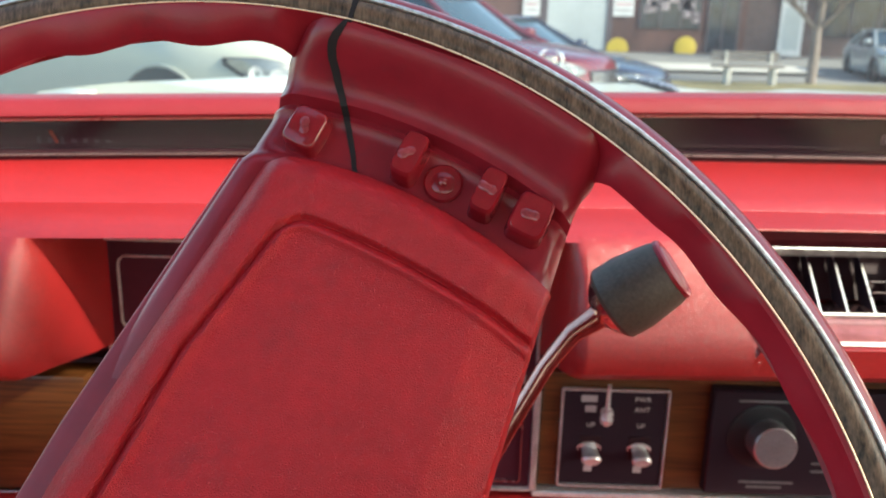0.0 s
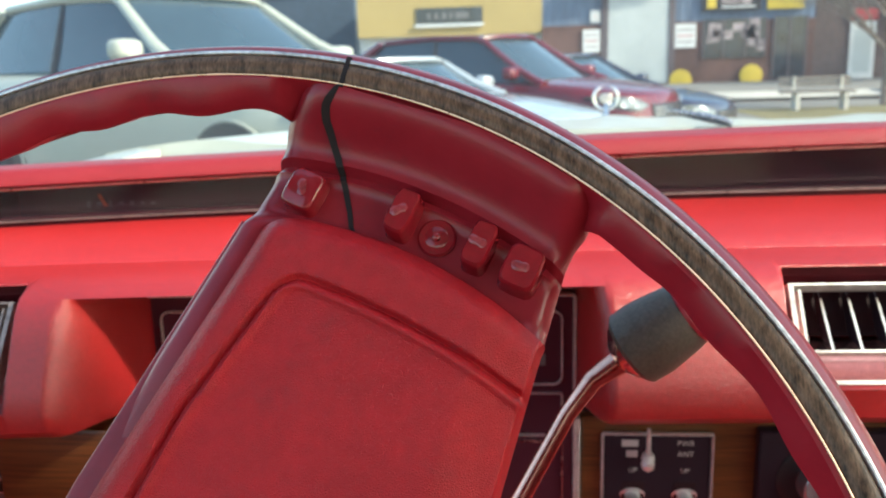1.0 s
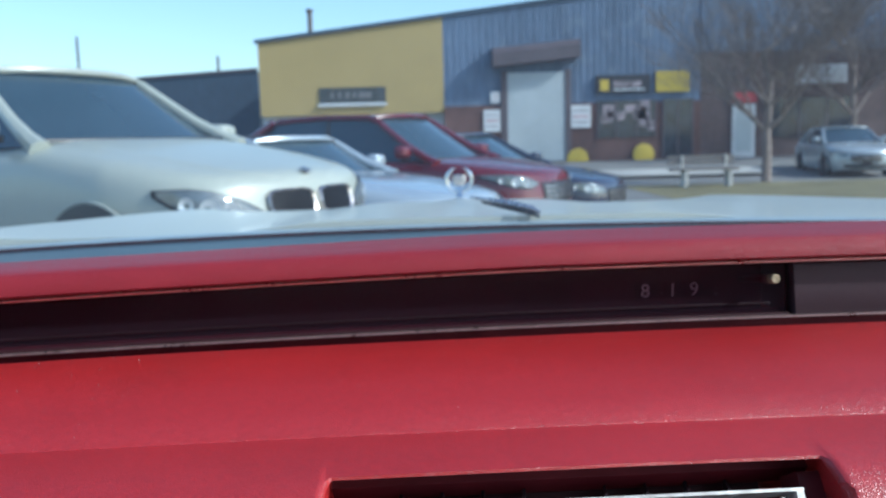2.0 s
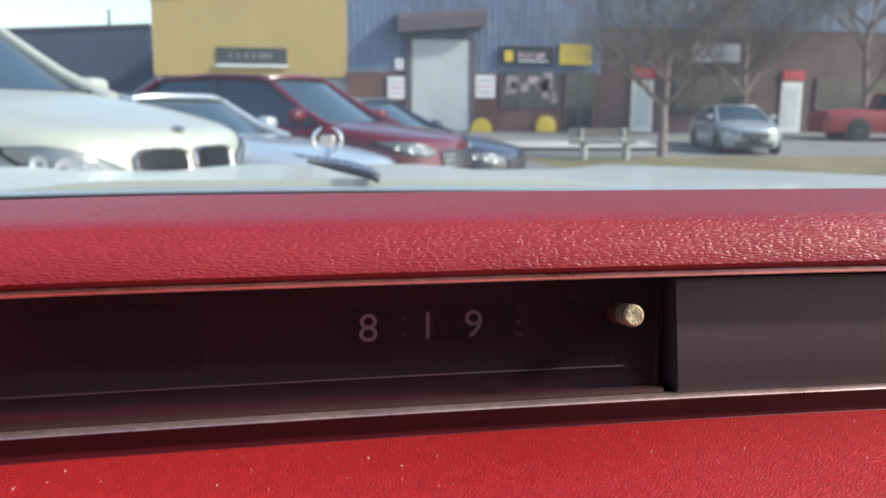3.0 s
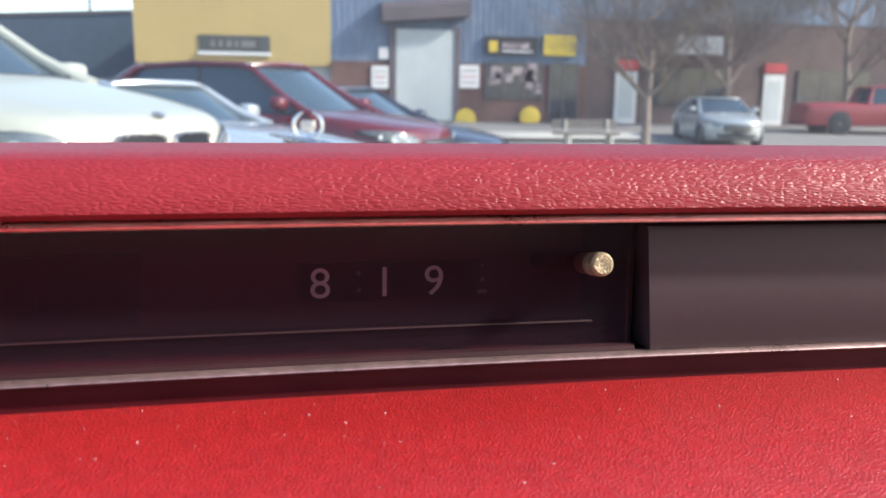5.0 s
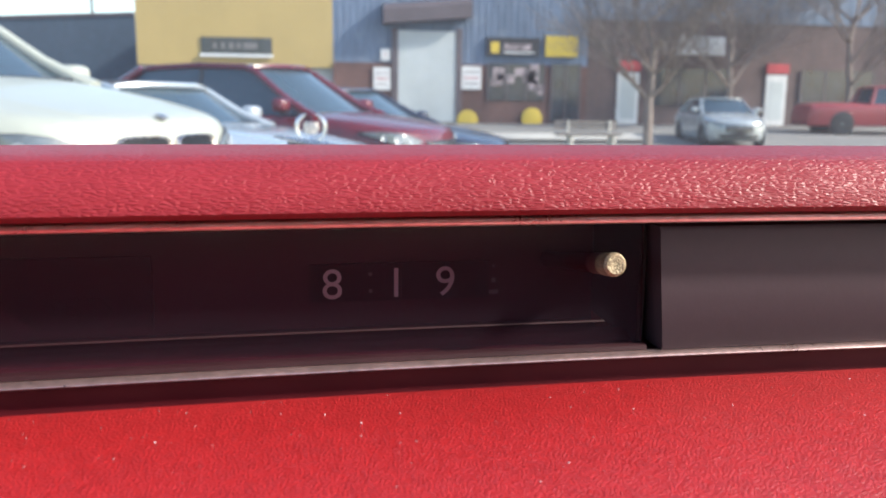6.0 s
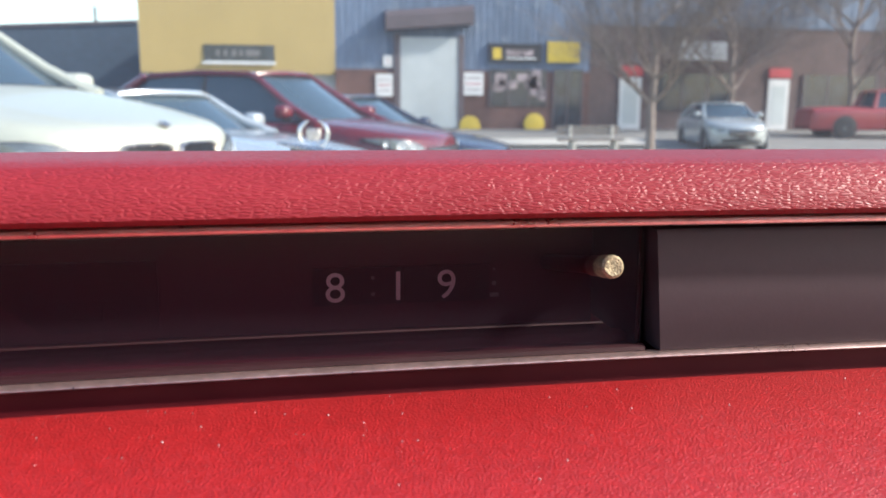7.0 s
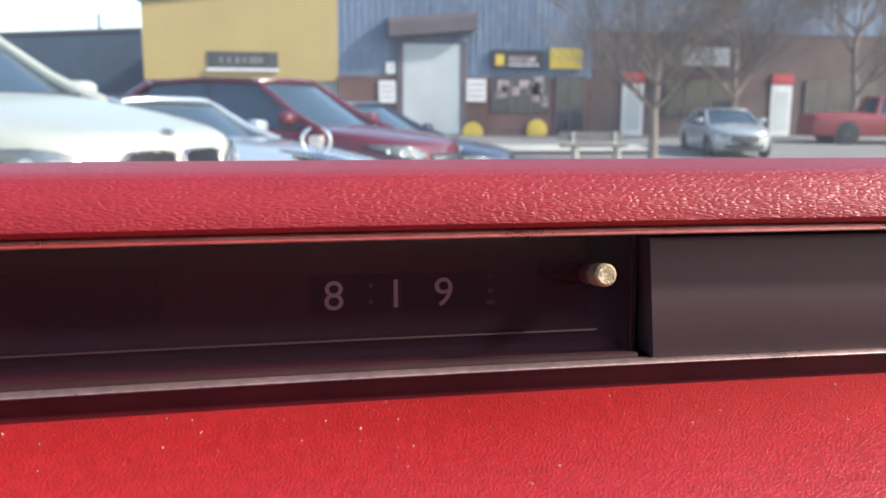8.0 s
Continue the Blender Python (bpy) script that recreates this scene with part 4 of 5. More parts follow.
def hub_ring(a):
    lo, hi = -spoke_half(-1, abs(a)) - 0.0003, spoke_half(1, abs(a)) - 0.0006
    return [on_spoke(a, b, d) for b, d in ((lo, -0.014), (lo, -0.0068), (lo + 0.0005, -0.0060), (lo + 0.0012, -0.0056), (lo + 0.0040, -0.0057), (lo + 0.011, -0.0060), (hi - 0.009, -0.0036), (hi - 0.0035, -0.0040), (hi - 0.0010, -0.0058), (hi, -0.0085), (hi, -0.014))]


part("hub_plate", loft(bmesh.new(), [hub_ring(a) for a in (-0.138, -0.12, -0.10, -0.08, -0.06, -0.0475, -0.02, 0.0, 0.02, 0.0475, 0.06, 0.08, 0.10, 0.12, 0.138)]), RED_WHEEL, wheel, "crimson moulded hub plate")
part("hub", disc_stack(bmesh.new(), WC - WN * 0.009, -WN, ((0.0, 0.045), (0.03, 0.048), (0.06, 0.040)), 32), RED_WHEEL, wheel)

col = thing("steering_column", "red steering column between wheel and dash", "steering column", WC - WN * 0.2)
part("shroud", disc_stack(bmesh.new(), WC - WN * 0.062, -WN, ((0.0, 0.036), (0.01, 0.040), (0.20, 0.042), (0.34, 0.040)), 32), RED_WHEEL, col)
sl = thing("gear_lever", "chrome column lever with a charcoal barrel knob", "gear lever", (-0.30, -0.24, 0.81))
part("stem", tube(bmesh.new(), ((-0.322, -0.268, 0.77), (-0.2945, -0.250, 0.817), (-0.2705, -0.240, 0.859), (-0.255, -0.234, 0.886), (-0.244, -0.232, 0.901), (-0.2285, -0.232, 0.9128)), [0.0046, 0.0044, 0.0041, 0.0040, 0.0044, 0.0062], 18), STEM_CHROME, sl)
KA = Vector((0.79, -0.16, 0.62)).normalized()
KC = Vector((-0.2310, -0.2315, 0.9128))
part("collar", disc_stack(bmesh.new(), KC - KA * 0.003, KA, ((0, 0.0079), (0.0032, 0.0121), (0.0063, 0.0145)), 28), CHROME, sl)
kn = part("knob", disc_stack(bmesh.new(), KC + KA * 0.003, KA, ((0, 0.0150), (0.0018, 0.0168), (0.0110, 0.0170), (0.0260, 0.0148), (0.0296, 0.0138), (0.0304, 0.0122)), 36), KNOB_GREY, sl, "charcoal barrel knob")
part("cap_ring", disc_stack(bmesh.new(), KC + KA * 0.0328, KA, ((0, 0.0140), (0.0016, 0.0138), (0.0024, 0.0128), (0.0020, 0.0112), (0.0004, 0.0104)), 30), RED_WHEEL, kn, "crimson cap ring")
part("end_cap", disc_stack(bmesh.new(), KC + KA * 0.0332, KA, ((0, 0.0110), (0.0016, 0.0104), (0.0020, 0.0096), (0.0021, 0.0030)), 30), CAP_PINK, kn, "dusty pink end cap")

# dust on the shelf and the upper pad
rnd = random.Random(21)
bm = bmesh.new()
for k in range(800):
    x, f = rnd.uniform(-0.35, 0.22), rnd.random()
    y = dash_y(x) - 0.0095 - 0.072 * f ** 1.5
    ring = lower_ring(x)
    z = float(np.interp(-y, [-p[1] for p in ring[:11]], [p[2] for p in ring[:11]]))
    r0 = 0.00004 + 0.00012 * rnd.random() ** 4
    bmesh.ops.create_icosphere(bm, subdivisions=1, radius=r0, matrix=Matrix.Translation((x, y, z + r0 * 0.5)))
tagged(part("dust_specks", bm, SIGN_WHITE, None), "pale dust specks on the red shelf", "dust", kind="stuff")


# ---- the car that the camera sits in: body ----
body = thing("car_body", "cream white car body with red cabin trim", "car body", (0, 0, 0.2))


def hood_z(x, y):
    """Bonnet surface: falls gently forwards, with a raised middle and a centre ridge."""
    z = 0.926 - 0.054 * (y - 0.75) - 0.010 * max(0.0, y - 1.6) ** 2
    z += 0.016 * (1 - smoothstep(0.22, 0.42, abs(x))) - 0.012
    z += 0.010 * math.exp(-(x / 0.028) ** 2) * smoothstep(0.9, 1.6, y)
    z += 0.012 * math.exp(-((abs(x) - 0.80) / 0.09) ** 2)
    z -= 0.9 * max(0.0, abs(x) - 0.88) ** 2
    return z


rings = []
for i in range(31):
    y = 0.78 + 1.56 * i / 30
    xsn = [-0.98 + 1.96 * k / 64 for k in range(65)]
    drop = 0.05 * smoothstep(2.10, 2.34, y) ** 2
    low = 0.30
    if abs(y - 1.62) < 0.42:
        low = 0.36 + math.sqrt(0.42 ** 2 - (y - 1.62) ** 2) * 0.95
    rings.append([(x, y, hood_z(x, y) - drop) for x in xsn] + [(0.985, y, max(low, 0.80)), (0.99, y, max(low, 0.55)), (0.97, y, low), (-0.97, y, low), (-0.99, y, max(low, 0.55)), (-0.985, y, max(low, 0.80))])
for y, f, top, low in ((2.40, 0.995, 0.055, 0.30), (2.46, 0.985, 0.09, 0.31), (2.50, 0.965, 0.15, 0.34), (2.52, 0.94, 0.24, 0.40)):
    rings.append([(x * f, y, hood_z(x, 2.34) - top) for x in xsn] + [(0.985 * f, y, 0.70), (0.99 * f, y, 0.52), (0.97 * f, y, low), (-0.97 * f, y, low), (-0.99 * f, y, 0.52), (-0.985 * f, y, 0.70)])
part("bonnet", loft(bmesh.new(), rings), CREAM, body, "cream white bonnet with a centre ridge")
rings = [[(x, 0.425, 0.921 - 0.03 * x * x), (x, 0.50, 0.917 - 0.03 * x * x), (x, 0.62, 0.913 - 0.03 * x * x), (x, 0.735, 0.915 - 0.03 * x * x), (x, 0.735, 0.87), (x, 0.425, 0.87)] for x in [-0.9 + 0.09 * k for k in range(21)]]
part("cowl", loft(bmesh.new(), rings), COWL, body, "grey green cowl panel below the glass")
COWL_X = [-0.9 + 0.09 * k for k in range(21)]
part("cowl_lip", loft(bmesh.new(), [[(x, 0.744, 0.914 - 0.03 * x * x), (x, 0.748, 0.9195 - 0.03 * x * x), (x, 0.774, 0.921 - 0.03 * x * x), (x, 0.774, 0.87), (x, 0.744, 0.87)] for x in COWL_X]), SHADED_COWL_PAINT, body, "pale cowl lip with shade painted in")
part("cowl_seal", tube(bmesh.new(), [(x, 0.740, 0.9155 - 0.03 * x * x) for x in COWL_X], 0.004, 8), BLACK_BASE, body, "black rubber seal")
for s in (-1, 1):
    bm = bmesh.new()
    box(bm, (min(s * 0.80, s * 0.87), -1.6, 0.25), (max(s * 0.80, s * 0.87), 0.42, 0.90), 0.02)
    part("door_side", bm, TUB, body, "red door lining")
    rings = []
    for i in range(40):
        y = -3.0 + 3.775 * i / 39
        tail = 0.10 * (1 - smoothstep(-3.0, -2.5, y))
        low = 0.26
        for ay in (-2.05,):
            if abs(y - ay) < 0.42:
                low = max(low, 0.36 + math.sqrt(0.42 ** 2 - (y - ay) ** 2) * 0.95)
        rings.append([(s * x, y, z) for x, z in ((0.88, low), (0.965 - tail, low), (0.99 - tail, max(low + 0.01, 0.55)), (0.985 - tail, max(low + 0.02, 0.80)), (0.955 - tail, 0.89), (0.92 - tail, 0.912), (0.88, 0.910))])
    part("side_panel", loft(bmesh.new(), rings), CREAM, body, "cream white body side")
    for y in (1.62, -2.05):
        ty = part("tyre", disc_stack(bmesh.new(), (s * 0.74, y, 0.36), (s, 0, 0), ((0, 0.31), (0.03, 0.36), (0.17, 0.36), (0.20, 0.31), (0.196, 0.22)), 36), TYRE, body)
        part("rim", disc_stack(bmesh.new(), (s * 0.925, y, 0.36), (s, 0, 0), ((0, 0.22), (0.02, 0.21), (0.008, 0.16), (0.02, 0.06), (0.022, 0.02)), 28), ALU, ty)
rings = []
for i in range(14):
    y = -3.05 + 1.36 * i / 13
    drop = 0.09 * (1 - smoothstep(-3.05, -2.6, y)) ** 2
    rings.append([(x, y, 0.93 - drop - 0.03 * x * x) for x in (-0.88, -0.7, -0.4, 0.0, 0.4, 0.7, 0.88)] + [(0.86, y, 0.45), (-0.86, y, 0.45)])
part("rear_deck", loft(bmesh.new(), rings), CREAM, body, "cream white rear deck")
bm = bmesh.new()
box(bm, (-0.8, -1.6, 0.20), (0.8, 0.45, 0.26))
part("cabin_floor", bm, TUB, body)
bm = bmesh.new()
box(bm, (-0.8, -1.7, 0.25), (0.8, -1.6, 0.93), 0.02)
part("cabin_back", bm, TUB, body)
# Unseen roof, quarters and window sill, added to shade the wheel; open in front
SHADE_ROOF_Y = ((-0.43, 0.035, -0.016), (-0.52, 0.045, 0.0), (-0.74, 0.050, 0.004), (-1.10, 0.050, 0.002), (-1.45, 0.045, -0.02), (-1.66, 0.030, -0.08), (-1.72, 0.020, -0.13))
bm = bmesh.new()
loft(bm, [[(-0.62 + 1.24 * k / 24, y, 1.385 + e * (1 - (k / 12 - 1) ** 4) + lift) for k in range(25)] + [(0.62 - 1.24 * k / 24, y, 1.368 + e * (1 - (1 - k / 12) ** 4) + lift) for k in range(25)] for y, e, lift in SHADE_ROOF_Y])
part("roof", bm, BOUNCE_LINING, body, "unseen roof added to shade the wheel")
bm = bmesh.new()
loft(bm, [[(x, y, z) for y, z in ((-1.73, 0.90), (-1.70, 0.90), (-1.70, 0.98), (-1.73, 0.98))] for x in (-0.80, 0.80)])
part("added_window_sill", bm, BOUNCE_LINING, body)
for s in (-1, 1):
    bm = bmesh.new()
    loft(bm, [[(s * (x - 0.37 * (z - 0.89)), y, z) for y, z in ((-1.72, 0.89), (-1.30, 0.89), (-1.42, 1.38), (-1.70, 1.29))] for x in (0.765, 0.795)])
    part("added_roof_quarter", bm, BOUNCE_LINING, body, "unseen roof quarter added to shape the light")
bm = bmesh.new()
box(bm, (-0.8, 0.43, 0.25), (0.8, 0.47, 0.90))
part("firewall", bm, BLACK_BASE, body)

wind = thing("windshield", "clear slightly dusty curved car windshield", "windshield", (0, 0.42, 0.925))
rings = []
for i in range(9):
    f = i / 8
    ring = []
    for k in range(33):
        x = -0.92 + 1.84 * k / 32
        ring.append((x * (1 - 0.08 * f), 0.445 - 0.40 * f - 0.16 * x * x, 0.915 - 0.02 * x * x + 0.39 * f))
    rings.append(ring)
pane = part("pane", loft(bmesh.new(), rings, closed=False), WINDSHIELD, wind)
if sum(f.normal.y for f in pane.data.polygons) > 0:
    pane.data.flip_normals()
pane.visible_shadow = False
for s in (-1, 1):
    part("pillar", tube(bmesh.new(), [(s * (0.925 - 0.072 * f), 0.445 - 0.40 * f - 0.136 + 0.018 * f, 0.895 + 0.40 * f) for f in (0, 0.5, 1)], 0.018, 8), CREAM, wind)
part("header_rail", tube(bmesh.new(), [(-0.855 + 0.0855 * k, 0.045 - 0.155 * (-0.855 + 0.0855 * k) ** 2, 1.298) for k in range(21)], 0.018, 8), CREAM, wind)

wp = thing("windshield_wiper", "dark windshield wiper arm resting on the cowl", "wiper", (0.2, 0.66, 0.925))
part("arm", tube(bmesh.new(), ((-0.036, 0.806, 0.9545), (-0.008, 0.796, 0.9500), (0.024, 0.786, 0.9440), (0.050, 0.778, 0.9375), (0.063, 0.772, 0.9320)), [0.0014, 0.0036, 0.0058, 0.0056, 0.0022], 10), CHROME_WORN, wp)
part("blade", tube(bmesh.new(), ((-0.020, 0.792, 0.9480), (0.006, 0.782, 0.9420), (0.032, 0.774, 0.9360), (0.052, 0.768, 0.9310), (0.060, 0.764, 0.9270)), [0.0016, 0.0026, 0.0030, 0.0028, 0.0022], 8), GRILLE, wp)

# Hood ornament: an open wreath round a small shield
orn = thing("hood_ornament", "chrome wreath hood ornament on the bonnet", "hood ornament", (0, 2.065, 0.86))
OC = Vector((0, 2.065, 0.921))
for s in (-1, 1):
    part("wreath_half", tube(bmesh.new(), [OC + Vector((s * 0.037 * math.sin(radians(a)), 0, -0.037 * math.cos(radians(a)))) for a in range(8, 168, 8)], [0.0045] * 8 + [0.0055] * 8 + [0.005, 0.004, 0.003, 0.0015], 8), CHROME, orn)
part("shield", loft(bmesh.new(), [[OC + Vector((x * s, y, z * s)) for x, z in ((-0.019, 0.014), (0.019, 0.014), (0.020, -0.004), (0.013, -0.016), (0.0, -0.021), (-0.013, -0.016), (-0.020, -0.004))] for y, s in ((-0.003, 0.85), (-0.001, 1), (0.002, 1))]), CHROME_WORN, orn)
part("stalk", loft(bmesh.new(), [[(x * w, 2.065 + y * w * 2, z) for x, y in ((-1, -1), (1, -1), (1, 1), (-1, 1))] for z, w in ((0.846, 0.017), (0.862, 0.011), (0.872, 0.008), (0.902, 0.004))]), CHROME, orn)


# ---- ground ----
def ground_z(x, y):
    """The lot dips between the parked cars and rises again to the building."""
    return -0.31 * smoothstep(1.0, 12.0, y) - 0.04 * smoothstep(12, 18, y) + 0.36 * smoothstep(21, 32, y)


def sheet(x0, x1, y0, y1, nx, ny, lift):
    bm = bmesh.new()
    rows = [[bm.verts.new((x, y, ground_z(x, y) + lift)) for x in (x0 + (x1 - x0) * i / nx for i in range(nx + 1))] for y in (y0 + (y1 - y0) * j / ny for j in range(ny + 1))]
    for a, b in zip(rows, rows[1:]):
        for i in range(nx):
            bm.faces.new((a[i], a[i + 1], b[i + 1], b[i]))
    return bm


bm = bmesh.new()
ye = [-900, -60, -5, 0] + [0.5 * k for k in range(1, 80)] + [45, 60, 120, 900]
xe = [-900, -120, -40, 0, 40, 120, 900]
rows = [[bm.verts.new((x, y, ground_z(x, y))) for x in xe] for y in ye]
for a, b in zip(rows, rows[1:]):
    for i in range(len(xe) - 1):
        bm.faces.new((a[i], a[i + 1], b[i + 1], b[i]))
tagged(part("ground", bm, ASPHALT, None), "pale worn asphalt parking lot", "ground", kind="structure")
tagged(part("grass_strip", sheet(5.2, 60, 15.5, 21.9, 8, 20, 0.012), GRASS, None), "strip of dry winter grass before the building", "grass", kind="structure")
tagged(part("pavement", sheet(3.0, 10.6, 24.2, 26.4, 4, 6, 0.10), CONCRETE, None), "pale concrete pavement beside the grass", "pavement", kind="structure")


# ---- buildings ----
WY = 34.0
bld = thing("workshop_building", "long workshop with yellow and blue cladding over brick", "building", (4, WY + 5, 0.1))


def roof_z(x):
    return 6.02 + 0.115 * (x - 0.76)


def slab(x0, x1, z0, z1a, z1b, y0, y1):
    bm = bmesh.new()
    loft(bm, [[(x, y0, z0), (x, y1, z0), (x, y1, z1), (x, y0, z1)] for x, z1 in ((x0, z1a), (x1, z1b))])
    return bm


yw = part("yellow_wall", slab(-6.78, 0.76, 2.18, roof_z(-6.78), roof_z(0.76), WY, WY + 12), YELLOW_WALL, bld, "ochre yellow metal cladding", smooth=False)
bw = part("blue_wall", slab(0.76, 11.4, 2.40, roof_z(0.76), roof_z(11.4), WY, WY + 12), BLUE_WALL, bld, "weathered blue metal cladding", smooth=False)
part("brick_base", slab(0.76, 11.4, -0.2, 2.40, 2.40, WY - 0.06, WY + 12), BRICK, bld, "brown brickwork", smooth=False)
part("rear_base", slab(-6.78, 0.76, -0.2, 2.18, 2.18, WY + 0.4, WY + 12), DOOR_WHITE, bld, "pale recessed shop front", smooth=False)
e = part("roof_edge", slab(-6.9, 11.4, 0, 0.14, 0.14, WY - 0.12, WY + 0.1), FAR_BLUE, bld, smooth=False)
for v in e.data.vertices:
    v.co.z += roof_z(v.co.x) - 0.02
for k in range(10):
    x = -6.45 + 0.75 * k
    bm = bmesh.new()
    box(bm, (x, WY - 0.004, 2.2), (x + 0.02, WY, roof_z(x) - 0.05))
    part("panel_joint", bm, YELLOW_WALL, yw)
rnd = random.Random(7)
for k in range(38):
    x = 0.95 + 0.275 * k
    bm = bmesh.new()
    w = 0.05 + 0.03 * rnd.random()
    box(bm, (x, WY - 0.022, 2.45), (x + w, WY, roof_z(x) - 0.08), 0.008)
    part("panel_rib", bm, BLUE_WALL, bw, smooth=False)


def flat_box(name, x0, x1, z0, z1, mat, parent, y=WY - 0.1, deep=0.09, label="", bevel=0.0):
    bm = bmesh.new()
    box(bm, (x0, y - 0.0, z0), (x1, y + deep, z1), bevel)
    return part(name, bm, mat, parent, label, smooth=False)


# the ribbon window with a sign in the yellow wall
w = flat_box("ribbon_window", -4.36, -1.63, 2.62, 3.28, SHOP_GLASS, bld, WY - 0.05, 0.05, "dark ribbon window")
flat_box("window_sill", -4.40, -1.60, 2.52, 2.64, SIGN_WHITE, w, WY - 0.14, 0.14)
for k, (a, b) in enumerate(((-3.9, -3.75), (-3.6, -3.45), (-3.3, -3.1), (-3.0, -2.85), (-2.75, -2.2))):
    flat_box("worn_lettering", a, b, 2.84, 3.08, GREY_MARK, w, WY - 0.058, 0.008)
# roller door with housing
d = flat_box("roller_door", 3.37, 5.76, 0.05, 3.70, DOOR_WHITE, bld, WY - 0.10, 0.04, "white slatted roller door")
for k in range(24):
    flat_box("slat", 3.37, 5.76, 0.08 + 0.15 * k, 0.20 + 0.15 * k, DOOR_WHITE, d, WY - 0.125, 0.025, bevel=0.008)
flat_box("door_post", 3.12, 3.37, 0.0, 3.8, AWNING, d, WY - 0.16, 0.12)
flat_box("door_post", 5.76, 6.0, 0.0, 3.8, AWNING, d, WY - 0.16, 0.12)
bm = bmesh.new()
loft(bm, [[(x, y, z + 0.085 * (x - 2.75)) for y, z in ((WY - 0.75, 3.92), (WY, 3.92), (WY, 4.70), (WY - 0.55, 4.66), (WY - 0.75, 4.45))] for x in (2.75, 6.3)])
part("shutter_housing", bm, AWNING, bld, "brown shutter housing", smooth=False)
# shop front
s = flat_box("shop_sign", 7.02, 9.26, 2.78, 3.50, SIGN_BLACK, bld, WY - 0.18, 0.12, "black shop sign with yellow marks")
for a, b, z0, z1, m in ((7.2, 7.55, 2.88, 3.32, SIGN_YELLOW), (7.75, 8.9, 3.02, 3.26, POSTER), (7.75, 9.05, 2.88, 2.94, SIGN_WHITE)):
    flat_box("worn_lettering", a, b, z0, z1, m, s, WY - 0.19, 0.01)
flat_box("yellow_sign", 9.52, 10.9, 2.78, 3.62, SIGN_YELLOW, bld, WY - 0.18, 0.12, "plain yellow sign board")
sf = flat_box("shop_window", 7.1, 9.56, 0.95, 2.46, SHOP_GLASS, bld, WY - 0.10, 0.05, "dark shop window with notices")
for k in range(11):
    x, z = rnd.uniform(7.2, 9.2), rnd.uniform(1.1, 2.1)
    flat_box("notice", x, x + rnd.uniform(0.25, 0.6), z, z + rnd.uniform(0.25, 0.5), POSTER, sf, WY - 0.108, 0.006)
for x in (7.1, 7.9, 8.75, 9.52):
    flat_box("mullion", x - 0.03, x + 0.03, 0.95, 2.46, AWNING, sf, WY - 0.125, 0.05)
g = flat_box("shop_door", 9.84, 11.1, 0.05, 2.48, SHOP_GLASS, bld, WY - 0.10, 0.05, "dark glazed shop door")
for x in (9.84, 10.45, 11.08):
    flat_box("mullion", x - 0.03, x + 0.03, 0.05, 2.48, AWNING, g, WY - 0.125, 0.05)
for x0, x1, z0, z1 in ((2.38, 3.06, 1.33, 2.22), (5.98, 6.82, 1.40, 2.32), (2.68, 3.04, 2.5, 2.95)):
    s = flat_box("notice_board", x0, x1, z0, z1, SIGN_WHITE, bld, WY - 0.14, 0.06, "white notice board with worn lines")
    for k in range(3):
        flat_box("worn_lettering", x0 + 0.1, x1 - 0.1, z0 + (z1 - z0) * (0.2 + 0.25 * k), z0 + (z1 - z0) * (0.3 + 0.25 * k), FADED_RED if k == 1 else FADED_MARK, s, WY - 0.148, 0.008)
for x, z in ((6.27, 0.10), (9.02, 0.22)):
    bl = thing("yellow_disc_sign", "round yellow disc sign low on the wall", "sign", (x, WY - 0.15, z - 0.3), "yellow disc signs")
    part("disc", disc_stack(bmesh.new(), (x, WY - 0.12, z + 0.02), (0, -1, 0), ((0, 0.44), (0.05, 0.44), (0.06, 0.40)), 26), SIGN_YELLOW, bl)
    bm = bmesh.new()
    box(bm, (x - 0.08, WY - 0.12, -0.06), (x + 0.08, WY - 0.065, z))
    part("foot", bm, AWNING, bl)
part("roof_vent", disc_stack(bmesh.new(), (-5.0, WY + 3, 5.4), (0, 0, 1), ((0, 0.11), (1.35, 0.11), (1.38, 0.16), (1.5, 0.16)), 10), POLE, bld)

br = thing("brick_shops", "long brown brick shop row with white doors", "building", (24, WY + 5, 0.1))
part("brick_wall", slab(11.41, 46, -0.3, 4.35, 4.35, WY - 0.02, WY + 12), BRICK_FAR, br, "grey brown brickwork", smooth=False)
fascia = part("blue_fascia", slab(11.41, 46, 4.35, 7.2, 7.9, WY - 0.06, WY + 12), BLUE_WALL, br, "weathered blue metal fascia", smooth=False)
for k in range(60):
    x = 11.7 + 0.55 * k
    bm = bmesh.new()
    box(bm, (x, WY - 0.082, 4.42), (x + 0.06, WY - 0.058, 7.1), 0.008)
    part("panel_rib", bm, BLUE_WALL, fascia, smooth=False)
for x in (12.74, 19.55, 27.5):
    dd = flat_box("shop_door", x, x + 0.96, 0.02, 2.2, SIGN_WHITE, br, WY - 0.1, 0.06, "white shop door")
    flat_box("door_panel", x + 0.15, x + 0.8, 0.25, 1.9, DOOR_WHITE, dd, WY - 0.115, 0.02)
    flat_box("door_sign", x - 0.02, x + 1.0, 2.26, 2.66, SIGN_RED, br, WY - 0.14, 0.1, "red sign over a door")
    win = flat_box("shop_window", x + 1.6, x + 5.2, 0.8, 2.4, SHOP_GLASS, br, WY - 0.08, 0.05, "dark shop window")
    for k in range(4):
        flat_box("mullion", x + 1.6 + 1.17 * k, x + 1.68 + 1.17 * k, 0.8, 2.4, AWNING, win, WY - 0.1, 0.04)
